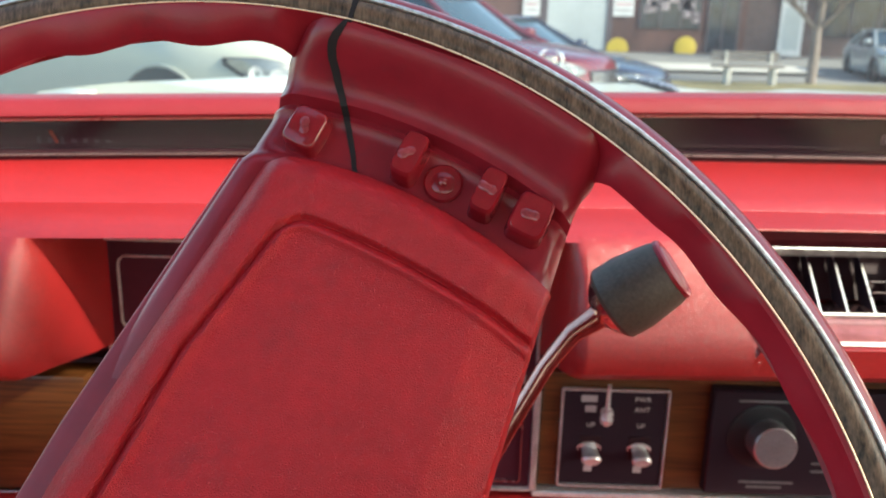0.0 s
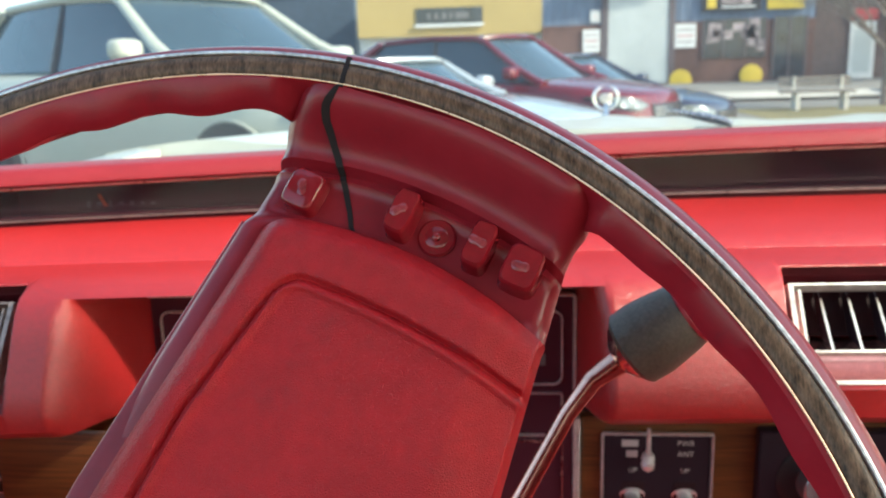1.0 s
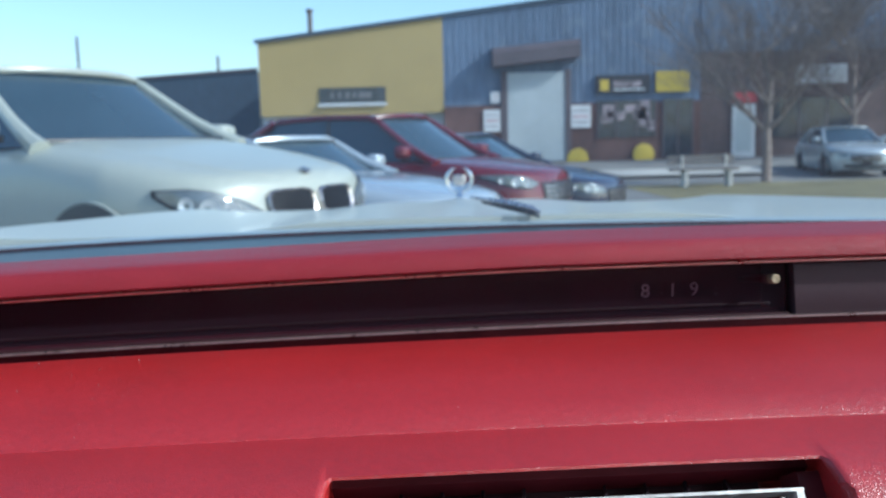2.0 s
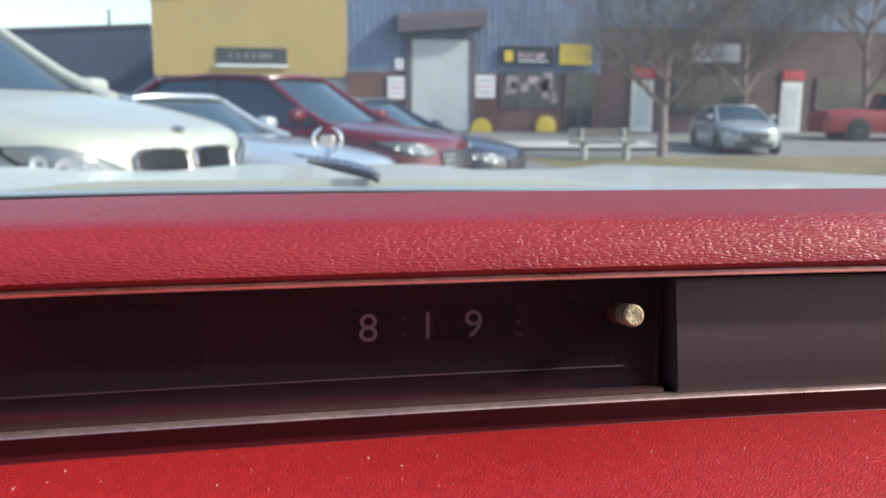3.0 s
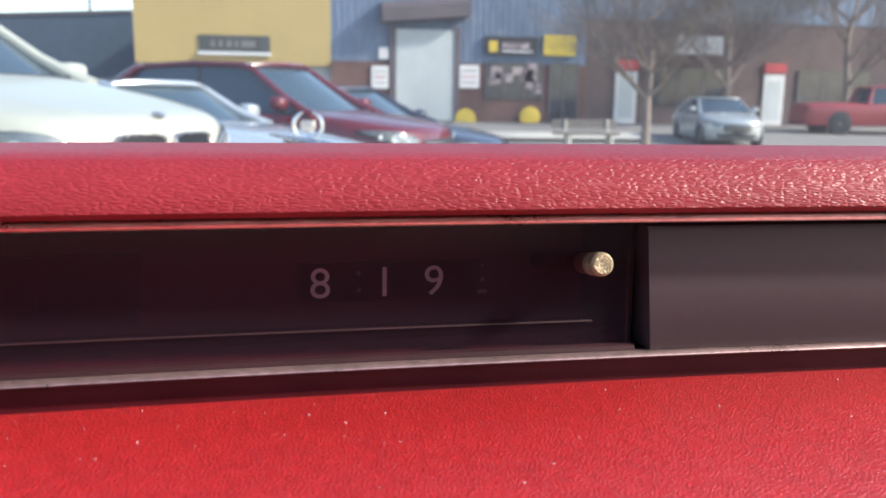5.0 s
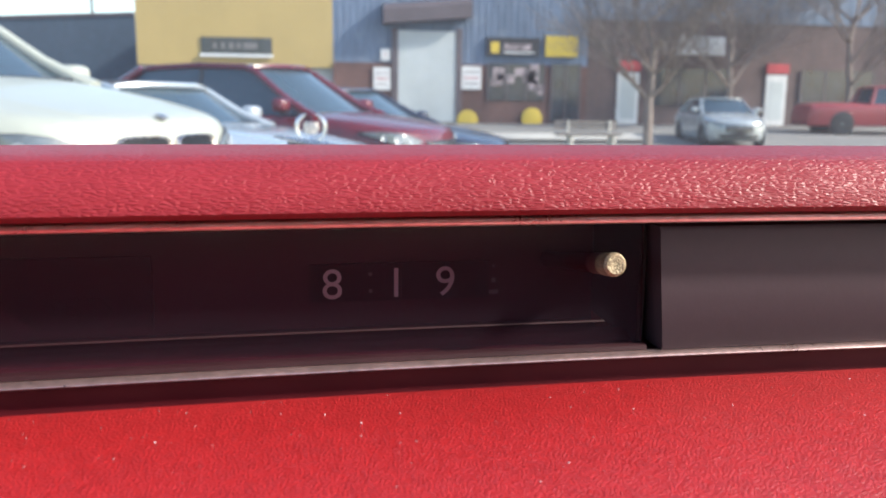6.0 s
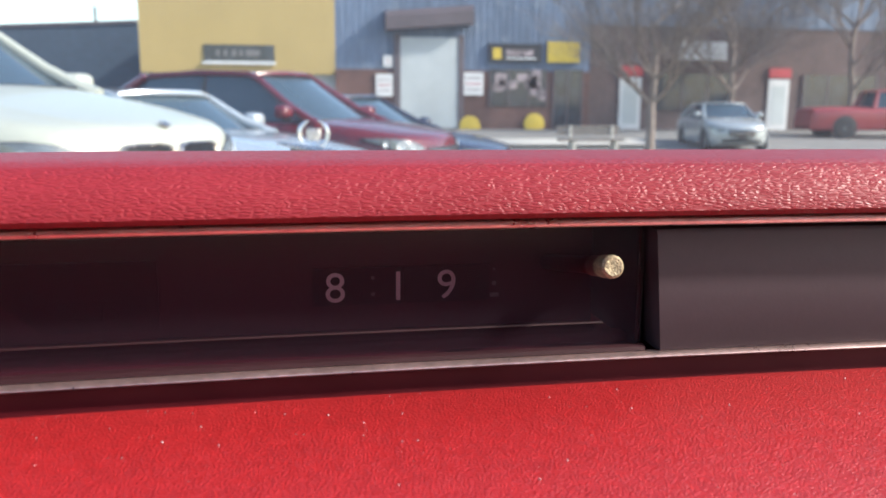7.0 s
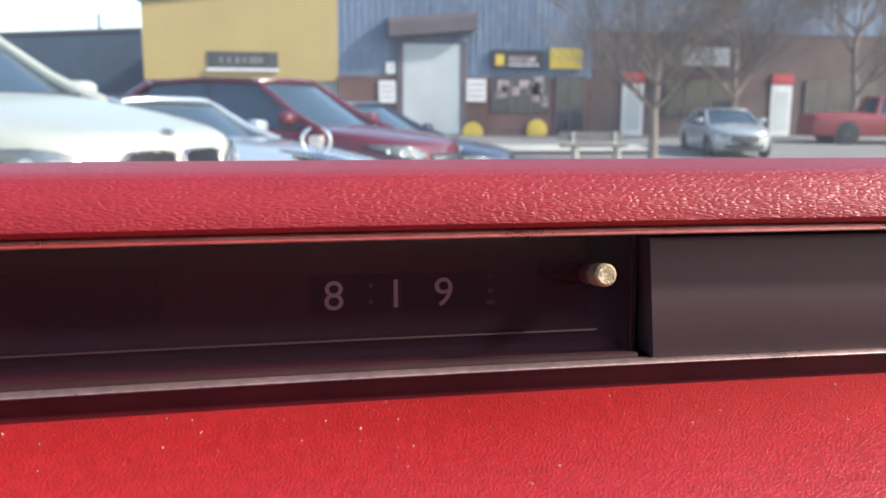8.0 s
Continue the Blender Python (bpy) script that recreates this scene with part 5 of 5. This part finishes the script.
flat_box("white_sign", 15.1, 17.2, 2.95, 3.70, SIGN_WHITE, br, WY - 0.7, 0.08, "white projecting sign board")
flat_box("sign_bracket", 16.0, 16.1, 3.2, 3.3, AWNING, br, WY - 0.62, 0.6)

fb = thing("far_shed", "dark blue flat roofed shed behind the cars", "building", (-14, 50, 0.1))
part("wall", slab(-30, -9.0, -0.2, 3.9, 5.0, 45, 57), FAR_BLUE, fb, smooth=False)
e = part("roof_edge", slab(-30, -9.0, 3.9, 4.05, 5.15, 44.9, 45.1), AWNING, fb, smooth=False)
for v in e.data.vertices:
    v.co.z = (3.9 if v.co.z < 3.95 else 4.05) + 1.1 * (v.co.x + 30) / 21

for x, y, h in ((-24.6, 60, 9.0), (-14.7, 60, 7.4)):
    p = thing("utility_pole", "far weathered utility pole with a crossarm", "utility pole", (x, y, 0), "utility poles")
    part("post", tube(bmesh.new(), ((x, y, -0.1), (x, y, h)), [0.13, 0.09], 10), POLE, p)
    bm = bmesh.new()
    box(bm, (x - 0.45, y - 0.1, h * 0.6), (x - 0.1, y + 0.1, h * 0.72), 0.05)
    part("transformer", bm, POLE, p)


# ---- bench and tree ----
bn = thing("park_bench", "weathered low bench on the grass strip", "bench", (7.2, 21, ground_z(0, 21)))
zb = ground_z(0, 21) + 0.03
for k in range(3):
    bm = bmesh.new()
    box(bm, (6.3, 20.8 + 0.14 * k, zb + 0.40), (8.05, 20.92 + 0.14 * k, zb + 0.46), 0.008)
    part("seat_board", bm, BENCH_WOOD, bn)
for k in range(2):
    bm = bmesh.new()
    box(bm, (6.3, 21.22, zb + 0.56 + 0.13 * k), (8.05, 21.27, zb + 0.66 + 0.13 * k), 0.008)
    part("back_board", bm, BENCH_WOOD, bn)
for x in (6.62, 7.78):
    bm = bmesh.new()
    box(bm, (x, 20.82, zb - 0.06), (x + 0.10, 21.18, zb + 0.40), 0.01)
    box(bm, (x + 0.02, 21.18, zb + 0.1), (x + 0.08, 21.22, zb + 0.80), 0.006)
    part("leg", bm, CONCRETE, bn)


def bare_tree(x, y, height, seed, spread, label):
    t = thing("bare_tree", label, "tree", (x, y, ground_z(x, y)), "bare trees")
    r = random.Random(seed)
    trunk, limbs = bmesh.new(), bmesh.new()
    z0 = ground_z(x, y) - 0.05
    base = height * 0.013 + 0.02
    tp = [(x + r.uniform(-0.04, 0.04) * i, y, z0 + height * 0.5 * i / 5) for i in range(6)]
    tube(trunk, tp, [base * (1.25 - 0.12 * i) for i in range(6)], 9)

    def grow(p, d, length, rad, depth):
        pts, rads = [Vector(p)], [rad]
        n = 4 if depth < 3 else 3
        for i in range(n):
            d = (d + Vector((r.uniform(-0.22, 0.22), r.uniform(-0.22, 0.22), r.uniform(-0.1, 0.14)))).normalized()
            pts.append(pts[-1] + d * length / n)
            rads.append(rad * (1 - 0.7 * (i + 1) / n))
        tube(limbs, pts, rads, 5 if depth < 2 else 3)
        if depth < 4:
            for i in range(r.choice((5, 6, 7)) if depth < 3 else 5):
                k = r.randint(1, n)
                out = (d + Vector((r.uniform(-1, 1), r.uniform(-1, 1), r.uniform(-0.25, 0.7))) * spread).normalized()
                grow(pts[k], out, length * r.uniform(0.5, 0.75), max(0.0035, rads[k] * 0.60), depth + 1)
    for i in range(9):
        k = r.randint(2, 5)
        a = r.uniform(0, 6.28)
        grow(tp[k], Vector((math.cos(a), math.sin(a), r.uniform(0.5, 1.3))).normalized(), height * r.uniform(0.26, 0.4), base * 0.5, 0)
    part("trunk", trunk, BARK, t)
    part("branches", limbs, BARK, t)
    return t


bare_tree(9.25, 22.0, 7.0, 3, 0.8, "bare winter tree on the grass strip")
bare_tree(16.0, 30.5, 8.0, 11, 0.8, "bare winter tree before the brick shops")
bare_tree(21.5, 31.0, 8.5, 12, 0.8, "bare winter tree before the brick shops")


# ---- parked cars ----
def car(name, label, category, paint, m, length=4.6, width=1.85, height=1.65, nose=0.78, cowl_x=1.15, cowl=1.02, roof_f=1.95, roof_r=3.6, tail_x=4.45, tail=1.05,
        belt=1.0, clear=0.22, axle=(0.85, 3.5), tyre=0.36, top=None, lamp=(0.66, 0.80), kidneys=False, bed=False, frame_paint=None, group="parked cars", swell=1.35):
    """A parked car that faces its own +x, with the front at the origin."""
    c = thing(name, label, category, group=group)
    hw = width / 2

    def plan(f):
        """How far the front skin lies behind the nose at a share f of the half width."""
        return 0.31 * abs(f) ** 2.2 + 0.52 * abs(f) ** 11

    def skin(f, z, out=0.0):
        """A point of the front skin, or a little off it."""
        return (-plan(f) - 0.22 * max(0.0, z - 0.60) * (1 - abs(f) ** 4) + out, hw * f + out * f, z)

    def top_z(d):
        return nose + (cowl - nose) * (1 - (1 - min(1.0, d / cowl_x)) ** swell) - 0.055 * math.exp(-d / 0.035)

    def section(w, z, lo, shift):
        half = [(0.86, lo), (0.95, lo + 0.06), (0.985, lo + 0.30 * (z - lo)), (1.0, lo + 0.55 * (z - lo)), (0.995, z - 0.20), (0.982, z - 0.13), (0.955, z - 0.075),
                (0.91, z - 0.038), (0.84, z - 0.014), (0.74, z - 0.001), (0.655, z + 0.004), (0.62, z + 0.013), (0.56, z + 0.016), (0.40, z + 0.022), (0.20, z + 0.027)]
        pts = [(-w * a, q) for a, q in half] + [(0, z + 0.028)] + [(w * a, q) for a, q in half[::-1]]
        return [(shift(q), y, q) for y, q in pts]

    rings = []
    for f in (0.002, 0.15, 0.30, 0.45, 0.58, 0.70, 0.78, 0.85, 0.90, 0.94, 0.97, 0.988, 1.0):
        d = plan(f)
        lo = clear + 0.10 * (1 - smoothstep(0.0, 0.5, d))
        rings.append(section(hw * f, top_z(d), lo, lambda q, f=f, d=d: -d - 0.22 * max(0.0, q - 0.60) * (1 - f ** 4)))
    d = 0.86
    while d < cowl_x:
        rings.append(section(hw, top_z(d), clear, lambda q, d=d: -d))
        d += 0.12
    for d, f, z in ((cowl_x + 0.02, 1.0, cowl), (cowl_x + 0.35, 1.0, belt + 0.02), (length * 0.55, 1.0, belt + 0.02), (length * 0.78, 1.0, belt + 0.03), (tail_x - 0.1, 0.98, tail),
                    (length - 0.10, 0.93, tail - 0.05), (length - 0.02, 0.84, tail - 0.25), (length, 0.78, 0.5)):
        rings.append(section(hw * f, z, clear, lambda q, d=d: -d))
    part("body", loft(bmesh.new(), rings), paint, c)

    def patch(nm, f0, f1, low, high, mat, parent, out=0.008, lab="", n=14, dome=0.0):
        """A thin shaped panel that lies on the front skin."""
        rr = []
        for k in range(n + 1):
            u = k / n
            f = f0 + (f1 - f0) * u
            z0, z1 = low(u), high(u)
            zs = [z0 + (z1 - z0) * q for q in (0, 0.08, 0.3, 0.5, 0.7, 0.92, 1)]
            lift = [0.45, 1, 1, 1, 1, 1, 0.45]
            bow = dome * math.sin(math.pi * u)
            rr.append([skin(f, z, out * e + bow * (0 if e < 1 else 1)) for z, e in zip(zs, lift)] + [skin(f, z1, -0.03), skin(f, z0, -0.03)])
        return part(nm, loft(bmesh.new(), rr), mat, parent, lab)

    # greenhouse: dark glass under a painted roof
    bw_, rw = hw * 0.90, hw * 0.68
    back_x = -tail_x if not bed else -roof_r - 0.25
    back_z = tail if not bed else belt
    rings = []
    rt = height
    for f in (0.0, 0.2, 0.4, 0.6, 0.8, 0.93, 1.0):
        e = f ** 0.92
        xf = -(cowl_x - 0.02) + (cowl_x - 0.02 - roof_f) * e
        xr = back_x + (-roof_r - back_x) * e
        zz = (cowl - 0.02) + (rt - 0.03 - cowl + 0.02) * f
        wv = bw_ * 0.95 + (rw - bw_ * 0.95) * e
        ring = []
        n = 12
        for k in range(n + 1):
            ring.append((xf - 0.14 * (2 * k / n - 1) ** 2, -wv * 0.96 + 2 * wv * 0.96 * k / n, zz))
        for k in range(1, 4):
            ring.append((xf + (xr - xf) * k / 4 - 0.05, wv, zz))
        for k in range(n + 1):
            ring.append((xr + 0.08 * (2 * k / n - 1) ** 2, wv * 0.94 - 2 * wv * 0.94 * k / n, zz))
        for k in range(1, 4):
            ring.append((xr + (xf - xr) * k / 4 - 0.05, -wv, zz))
        rings.append(ring)
    part("glasshouse", loft(bmesh.new(), rings), CAR_GLASS, c, "dark tinted car glass")
    rings = []
    for d in range(13):
        x = -roof_f + 0.04 + (roof_f - roof_r - 0.08) * d / 12
        bow = 0.045 * (1 - (2 * d / 12 - 1) ** 2)
        ww = rw * (0.98 if 0 < d < 12 else 0.95)
        rings.append([(x - 0.14 * (2 * k / 12 - 1) ** 2 * (1 - d / 12) + 0.08 * (2 * k / 12 - 1) ** 2 * d / 12, -ww + 2 * ww * k / 12, rt - 0.045 + bow + 0.030 * (1 - (2 * k / 12 - 1) ** 4)) for k in range(13)] + [(x - 0.1, ww, rt - 0.06), (x - 0.1, -ww, rt - 0.06)])
    part("roof", loft(bmesh.new(), rings), top or paint, c)
    rim_paint = frame_paint or paint
    part("windshield_header", tube(bmesh.new(), [(-roof_f + 0.03 - 0.14 * (2 * k / 12 - 1) ** 2, rw * 0.97 * (2 * k / 12 - 1), rt - 0.035 + 0.024 * (1 - (2 * k / 12 - 1) ** 4)) for k in range(13)], 0.026, 7), rim_paint, c)
    part("wiper_cowl", tube(bmesh.new(), [(-cowl_x + 0.03 - 0.14 * (2 * k / 12 - 1) ** 2, bw_ * 0.90 * (2 * k / 12 - 1), cowl + 0.012) for k in range(13)], 0.018, 6), GRILLE, c)
    for s in (-1, 1):
        run = [(-cowl_x + 0.02, s * bw_ * 0.975, cowl - 0.05), (-cowl_x - 0.12, s * bw_ * 0.945, cowl + 0.02)]
        for f in (0.3, 0.55, 0.8, 0.93):
            run.append((-(cowl_x + 0.12 + (roof_f - cowl_x) * f ** 0.95), s * (bw_ * 0.94 + (rw - bw_ * 0.94) * f), cowl + (rt - 0.045 - cowl) * f))
        run += [(-roof_f - 0.20, s * rw * 0.995, rt - 0.035), (-(roof_f + roof_r) / 2, s * rw * 1.01, rt - 0.015), (-roof_r + 0.12, s * rw * 0.99, rt - 0.045)]
        part("side_frame", tube(bmesh.new(), run, [0.075, 0.055, 0.043, 0.040, 0.038, 0.038, 0.038, 0.036, 0.036], 9), rim_paint, c)
        part("rear_post", tube(bmesh.new(), ((back_x + 0.10, s * bw_ * 0.93, back_z - 0.01), (-roof_r + 0.04, s * rw * 0.98, rt - 0.05)), [0.09, 0.05], 7), top or paint, c)
        xm = -(roof_f + roof_r) / 2 + 0.1
        part("middle_post", tube(bmesh.new(), ((xm, s * bw_ * 0.955, belt), (xm - 0.03, s * rw * 0.99, rt - 0.05)), [0.035, 0.03], 6), GRILLE, c)
        rings = []
        for d, k in ((-0.05, 0.86), (-0.04, 1.0), (0.02, 1.0), (0.06, 0.86), (0.085, 0.55)):
            ring = []
            for i in range(20):
                ca, sa = math.cos(math.pi * i / 10), math.sin(math.pi * i / 10)
                ring.append((-cowl_x - 0.32 + d, s * (hw + 0.045) + 0.105 * k * math.copysign(abs(ca) ** 0.55, ca), cowl + (0.06 if kidneys and s > 0 else 0.105) + 0.070 * k * math.copysign(abs(sa) ** 0.6, sa)))
            rings.append(ring)
        part("mirror", loft(bmesh.new(), rings), paint, c)
        bm = bmesh.new()
        box(bm, (-cowl_x - 0.35, min(s * hw * 0.90, s * (hw + 0.06)), cowl + 0.01), (-cowl_x - 0.29, max(s * hw * 0.90, s * (hw + 0.06)), cowl + 0.06), 0.01)
        part("mirror_arm", bm, GRILLE, c)
        # headlight wrapped round the corner: dark bowl, lamps, clear edge
        z0, z1 = lamp
        dz = z1 - z0

        def low(u):
            if kidneys:
                return float(np.interp(u, (0, 0.12, 0.3, 0.6, 0.82, 1), (z0 + 0.26 * dz, z0 - 0.02 * dz, z0 - 0.15 * dz, z0 - 0.10 * dz, z0 + 0.20 * dz, z1 - 0.16 * dz)))
            return float(np.interp(u, (0, 0.25, 0.55, 0.8, 1), (z0 + 0.30 * dz, z0, z0 + 0.02 * dz, z0 + 0.32 * dz, z1 - 0.16 * dz)))

        def high(u):
            return float(np.interp(u, (0, 0.25, 0.55, 0.8, 1), (z0 + 0.36 * dz, z0 + 0.66 * dz, z0 + 0.90 * dz, z1, z1 - 0.02 * dz)))
        rim_ = patch("headlight", s * (0.445 if kidneys else 0.50), s * (0.915 if kidneys else 0.965), lambda u: low(u) - 0.004, lambda u: high(u) + 0.004, GRILLE, c, 0.006, "clear headlight with a dark surround")
        patch("lens", s * (0.458 if kidneys else 0.515), s * (0.905 if kidneys else 0.955), low, high, LENS, rim_, 0.011)
        for f, r in (((0.64, 0.24), (0.74, 0.27), (0.83, 0.18)) if kidneys else ((0.70, 0.24), (0.80, 0.27), (0.885, 0.18))):
            q = skin(s * f, z0 + (0.40 if f < 0.72 else 0.48 if f < 0.82 else 0.62) * dz, 0.008)
            part("lamp_bowl", disc_stack(bmesh.new(), q, (1 - f * 0.5, s * f * 0.8, 0), ((0, r * dz), (0.010, r * dz), (0.007, r * dz * 0.8), (0.002, r * dz * 0.3)), 16), LAMP_BOWL, rim_)
        for ax in axle:
            ar = tyre + (0.105 if kidneys else 0.060)
            part("wheel_arch", disc_stack(bmesh.new(), (-ax, s * (hw - 0.10), tyre + 0.02), (0, s, 0), ((0, ar), (0.102, ar), (0.104, ar - 0.01)), 30), GRILLE, c)
            arc = [radians(-20 + 220 * k / 22) for k in range(23)]
            part("arch_lip", tube(bmesh.new(), [(-ax + (ar + 0.008) * math.cos(a), s * (hw - 0.004), tyre + 0.02 + (ar + 0.008) * math.sin(a)) for a in arc], 0.011, 6), paint, c)
            ty = part("tyre", disc_stack(bmesh.new(), (-ax, s * (hw - 0.16), tyre), (0, s, 0), ((0, tyre - 0.04), (0.03, tyre), (0.155, tyre), (0.178, tyre - 0.05), (0.176, tyre * 0.66)), 30), TYRE, c)
            part("rim", disc_stack(bmesh.new(), (-ax, s * hw, tyre), (0, s, 0), ((0.0, tyre * 0.66), (0.017, tyre * 0.64), (0.004, tyre * 0.5), (0.016, 0.06), (0.018, 0.02)), 20), RIM_ALU, ty)
    if kidneys:
        zk, hk = 0.778, 0.086
        for s in (-1, 1):
            def outline(k, out):
                ring = []
                for i in range(24):
                    a = 2 * math.pi * i / 24
                    ca, sa = math.cos(a), math.sin(a)
                    ring.append(skin((s * 0.205 + 0.185 * k * math.copysign(abs(ca) ** 0.5, ca)) / hw, zk + hk * (k - (0.0 if k == 1 else 0.02)) * math.copysign(abs(sa) ** 0.5, sa), out))
                return ring
            gr = part("grille", loft(bmesh.new(), [outline(1.0, -0.02), outline(1.0, 0.022), outline(0.96, 0.030), outline(0.88, 0.022), outline(0.86, 0.004)]), CHROME_WORN, c, "chrome edged grille")
            part("grille_back", loft(bmesh.new(), [outline(0.87, 0.004), outline(0.86, 0.009)]), GRILLE, gr)
            for k in range(-6, 7):
                f0 = (s * 0.205 + 0.024 * k) / hw
                hh = hk * 0.80 if abs(k) < 6 else hk * 0.6
                part("grille_bar", loft(bmesh.new(), [[skin(f0 - 0.006, z, 0.008), skin(f0 - 0.003, z, 0.018), skin(f0 + 0.003, z, 0.018), skin(f0 + 0.006, z, 0.008)] for z in (zk - hh, zk, zk + hh)]), GRILLE, gr)
        part("bonnet_badge", disc_stack(bmesh.new(), (-0.115, 0, top_z(0.09) + 0.020), (0.35, 0, 1), ((0, 0.034), (0.010, 0.034), (0.014, 0.026)), 18), CHROME_WORN, c)
    else:
        gr = patch("grille", -0.44, 0.44, lambda u: lamp[0] - 0.20 + 0.06 * abs(2 * u - 1), lambda u: lamp[0] + 0.06, GRILLE, c, 0.010)
        for k in range(3):
            z = lamp[0] - 0.10 + 0.055 * k
            patch("grille_bar", -0.40, 0.40, lambda u: z - 0.006, lambda u: z + 0.006, CHROME_WORN, gr, 0.016)
    patch("air_intake", -0.62, 0.62, lambda u: clear + 0.12, lambda u: clear + 0.26 - 0.05 * abs(2 * u - 1), GRILLE, c, 0.010)
    c.matrix_basis = m
    return c


def stand(x, y, heading):
    return Matrix.Translation((x, y, ground_z(x, y))) @ pose(0, 0, 0, 0, 0, heading)


car("white_suv", "white sport utility car with twin chrome grilles", "car", WHITE_PAINT, stand(-0.74, 4.62, -31), 4.85, 1.93, 1.69, 0.925, 1.46, 1.16, 2.22, 4.0, 4.75, 1.18, 1.12, 0.22, (0.90, 3.82), 0.345, None, (0.668, 0.885), True, swell=1.08)
car("silver_roadster", "low silver blue roadster with a dark soft top", "car", SILVER_PAINT, stand(0.42, 6.78, -32), 4.25, 1.78, 1.27, 0.70, 1.50, 0.90, 2.02, 2.9, 3.6, 0.92, 0.90, 0.16, (0.85, 3.30), 0.32, SOFT_TOP, (0.56, 0.69), frame_paint=SILVER_PAINT)
car("red_suv", "dark red sport utility car", "car", RED_PAINT, stand(1.47, 8.95, -31), 4.70, 1.85, 1.61, 0.90, 1.22, 1.06, 2.02, 3.75, 4.5, 1.12, 1.05, 0.22, (0.90, 3.55), 0.36, None, (0.74, 0.90))
car("navy_sedan", "dark navy sedan beside the red car", "car", NAVY_PAINT, stand(2.62, 11.0, -30), 4.75, 1.83, 1.42, 0.72, 1.35, 0.94, 2.15, 3.35, 4.2, 1.0, 0.93, 0.18, (0.9, 3.7), 0.33, None, (0.58, 0.73))
car("grey_sedan", "grey sedan parked before the brick shops", "car", GREY_PAINT, stand(12.25, 22.4, -101), 4.6, 1.82, 1.45, 0.76, 1.22, 1.0, 2.0, 3.4, 4.2, 1.03, 0.98, 0.18, (0.9, 3.6), 0.33, None, (0.62, 0.76))
car("red_pickup", "faded red pickup truck before the brick shops", "truck", TRUCK_PAINT, stand(23.2, 27.6, -10), 5.4, 1.90, 1.75, 0.98, 1.25, 1.12, 1.85, 3.0, 5.2, 1.10, 1.10, 0.30, (0.95, 4.2), 0.38, None, (0.78, 0.92), False, True)
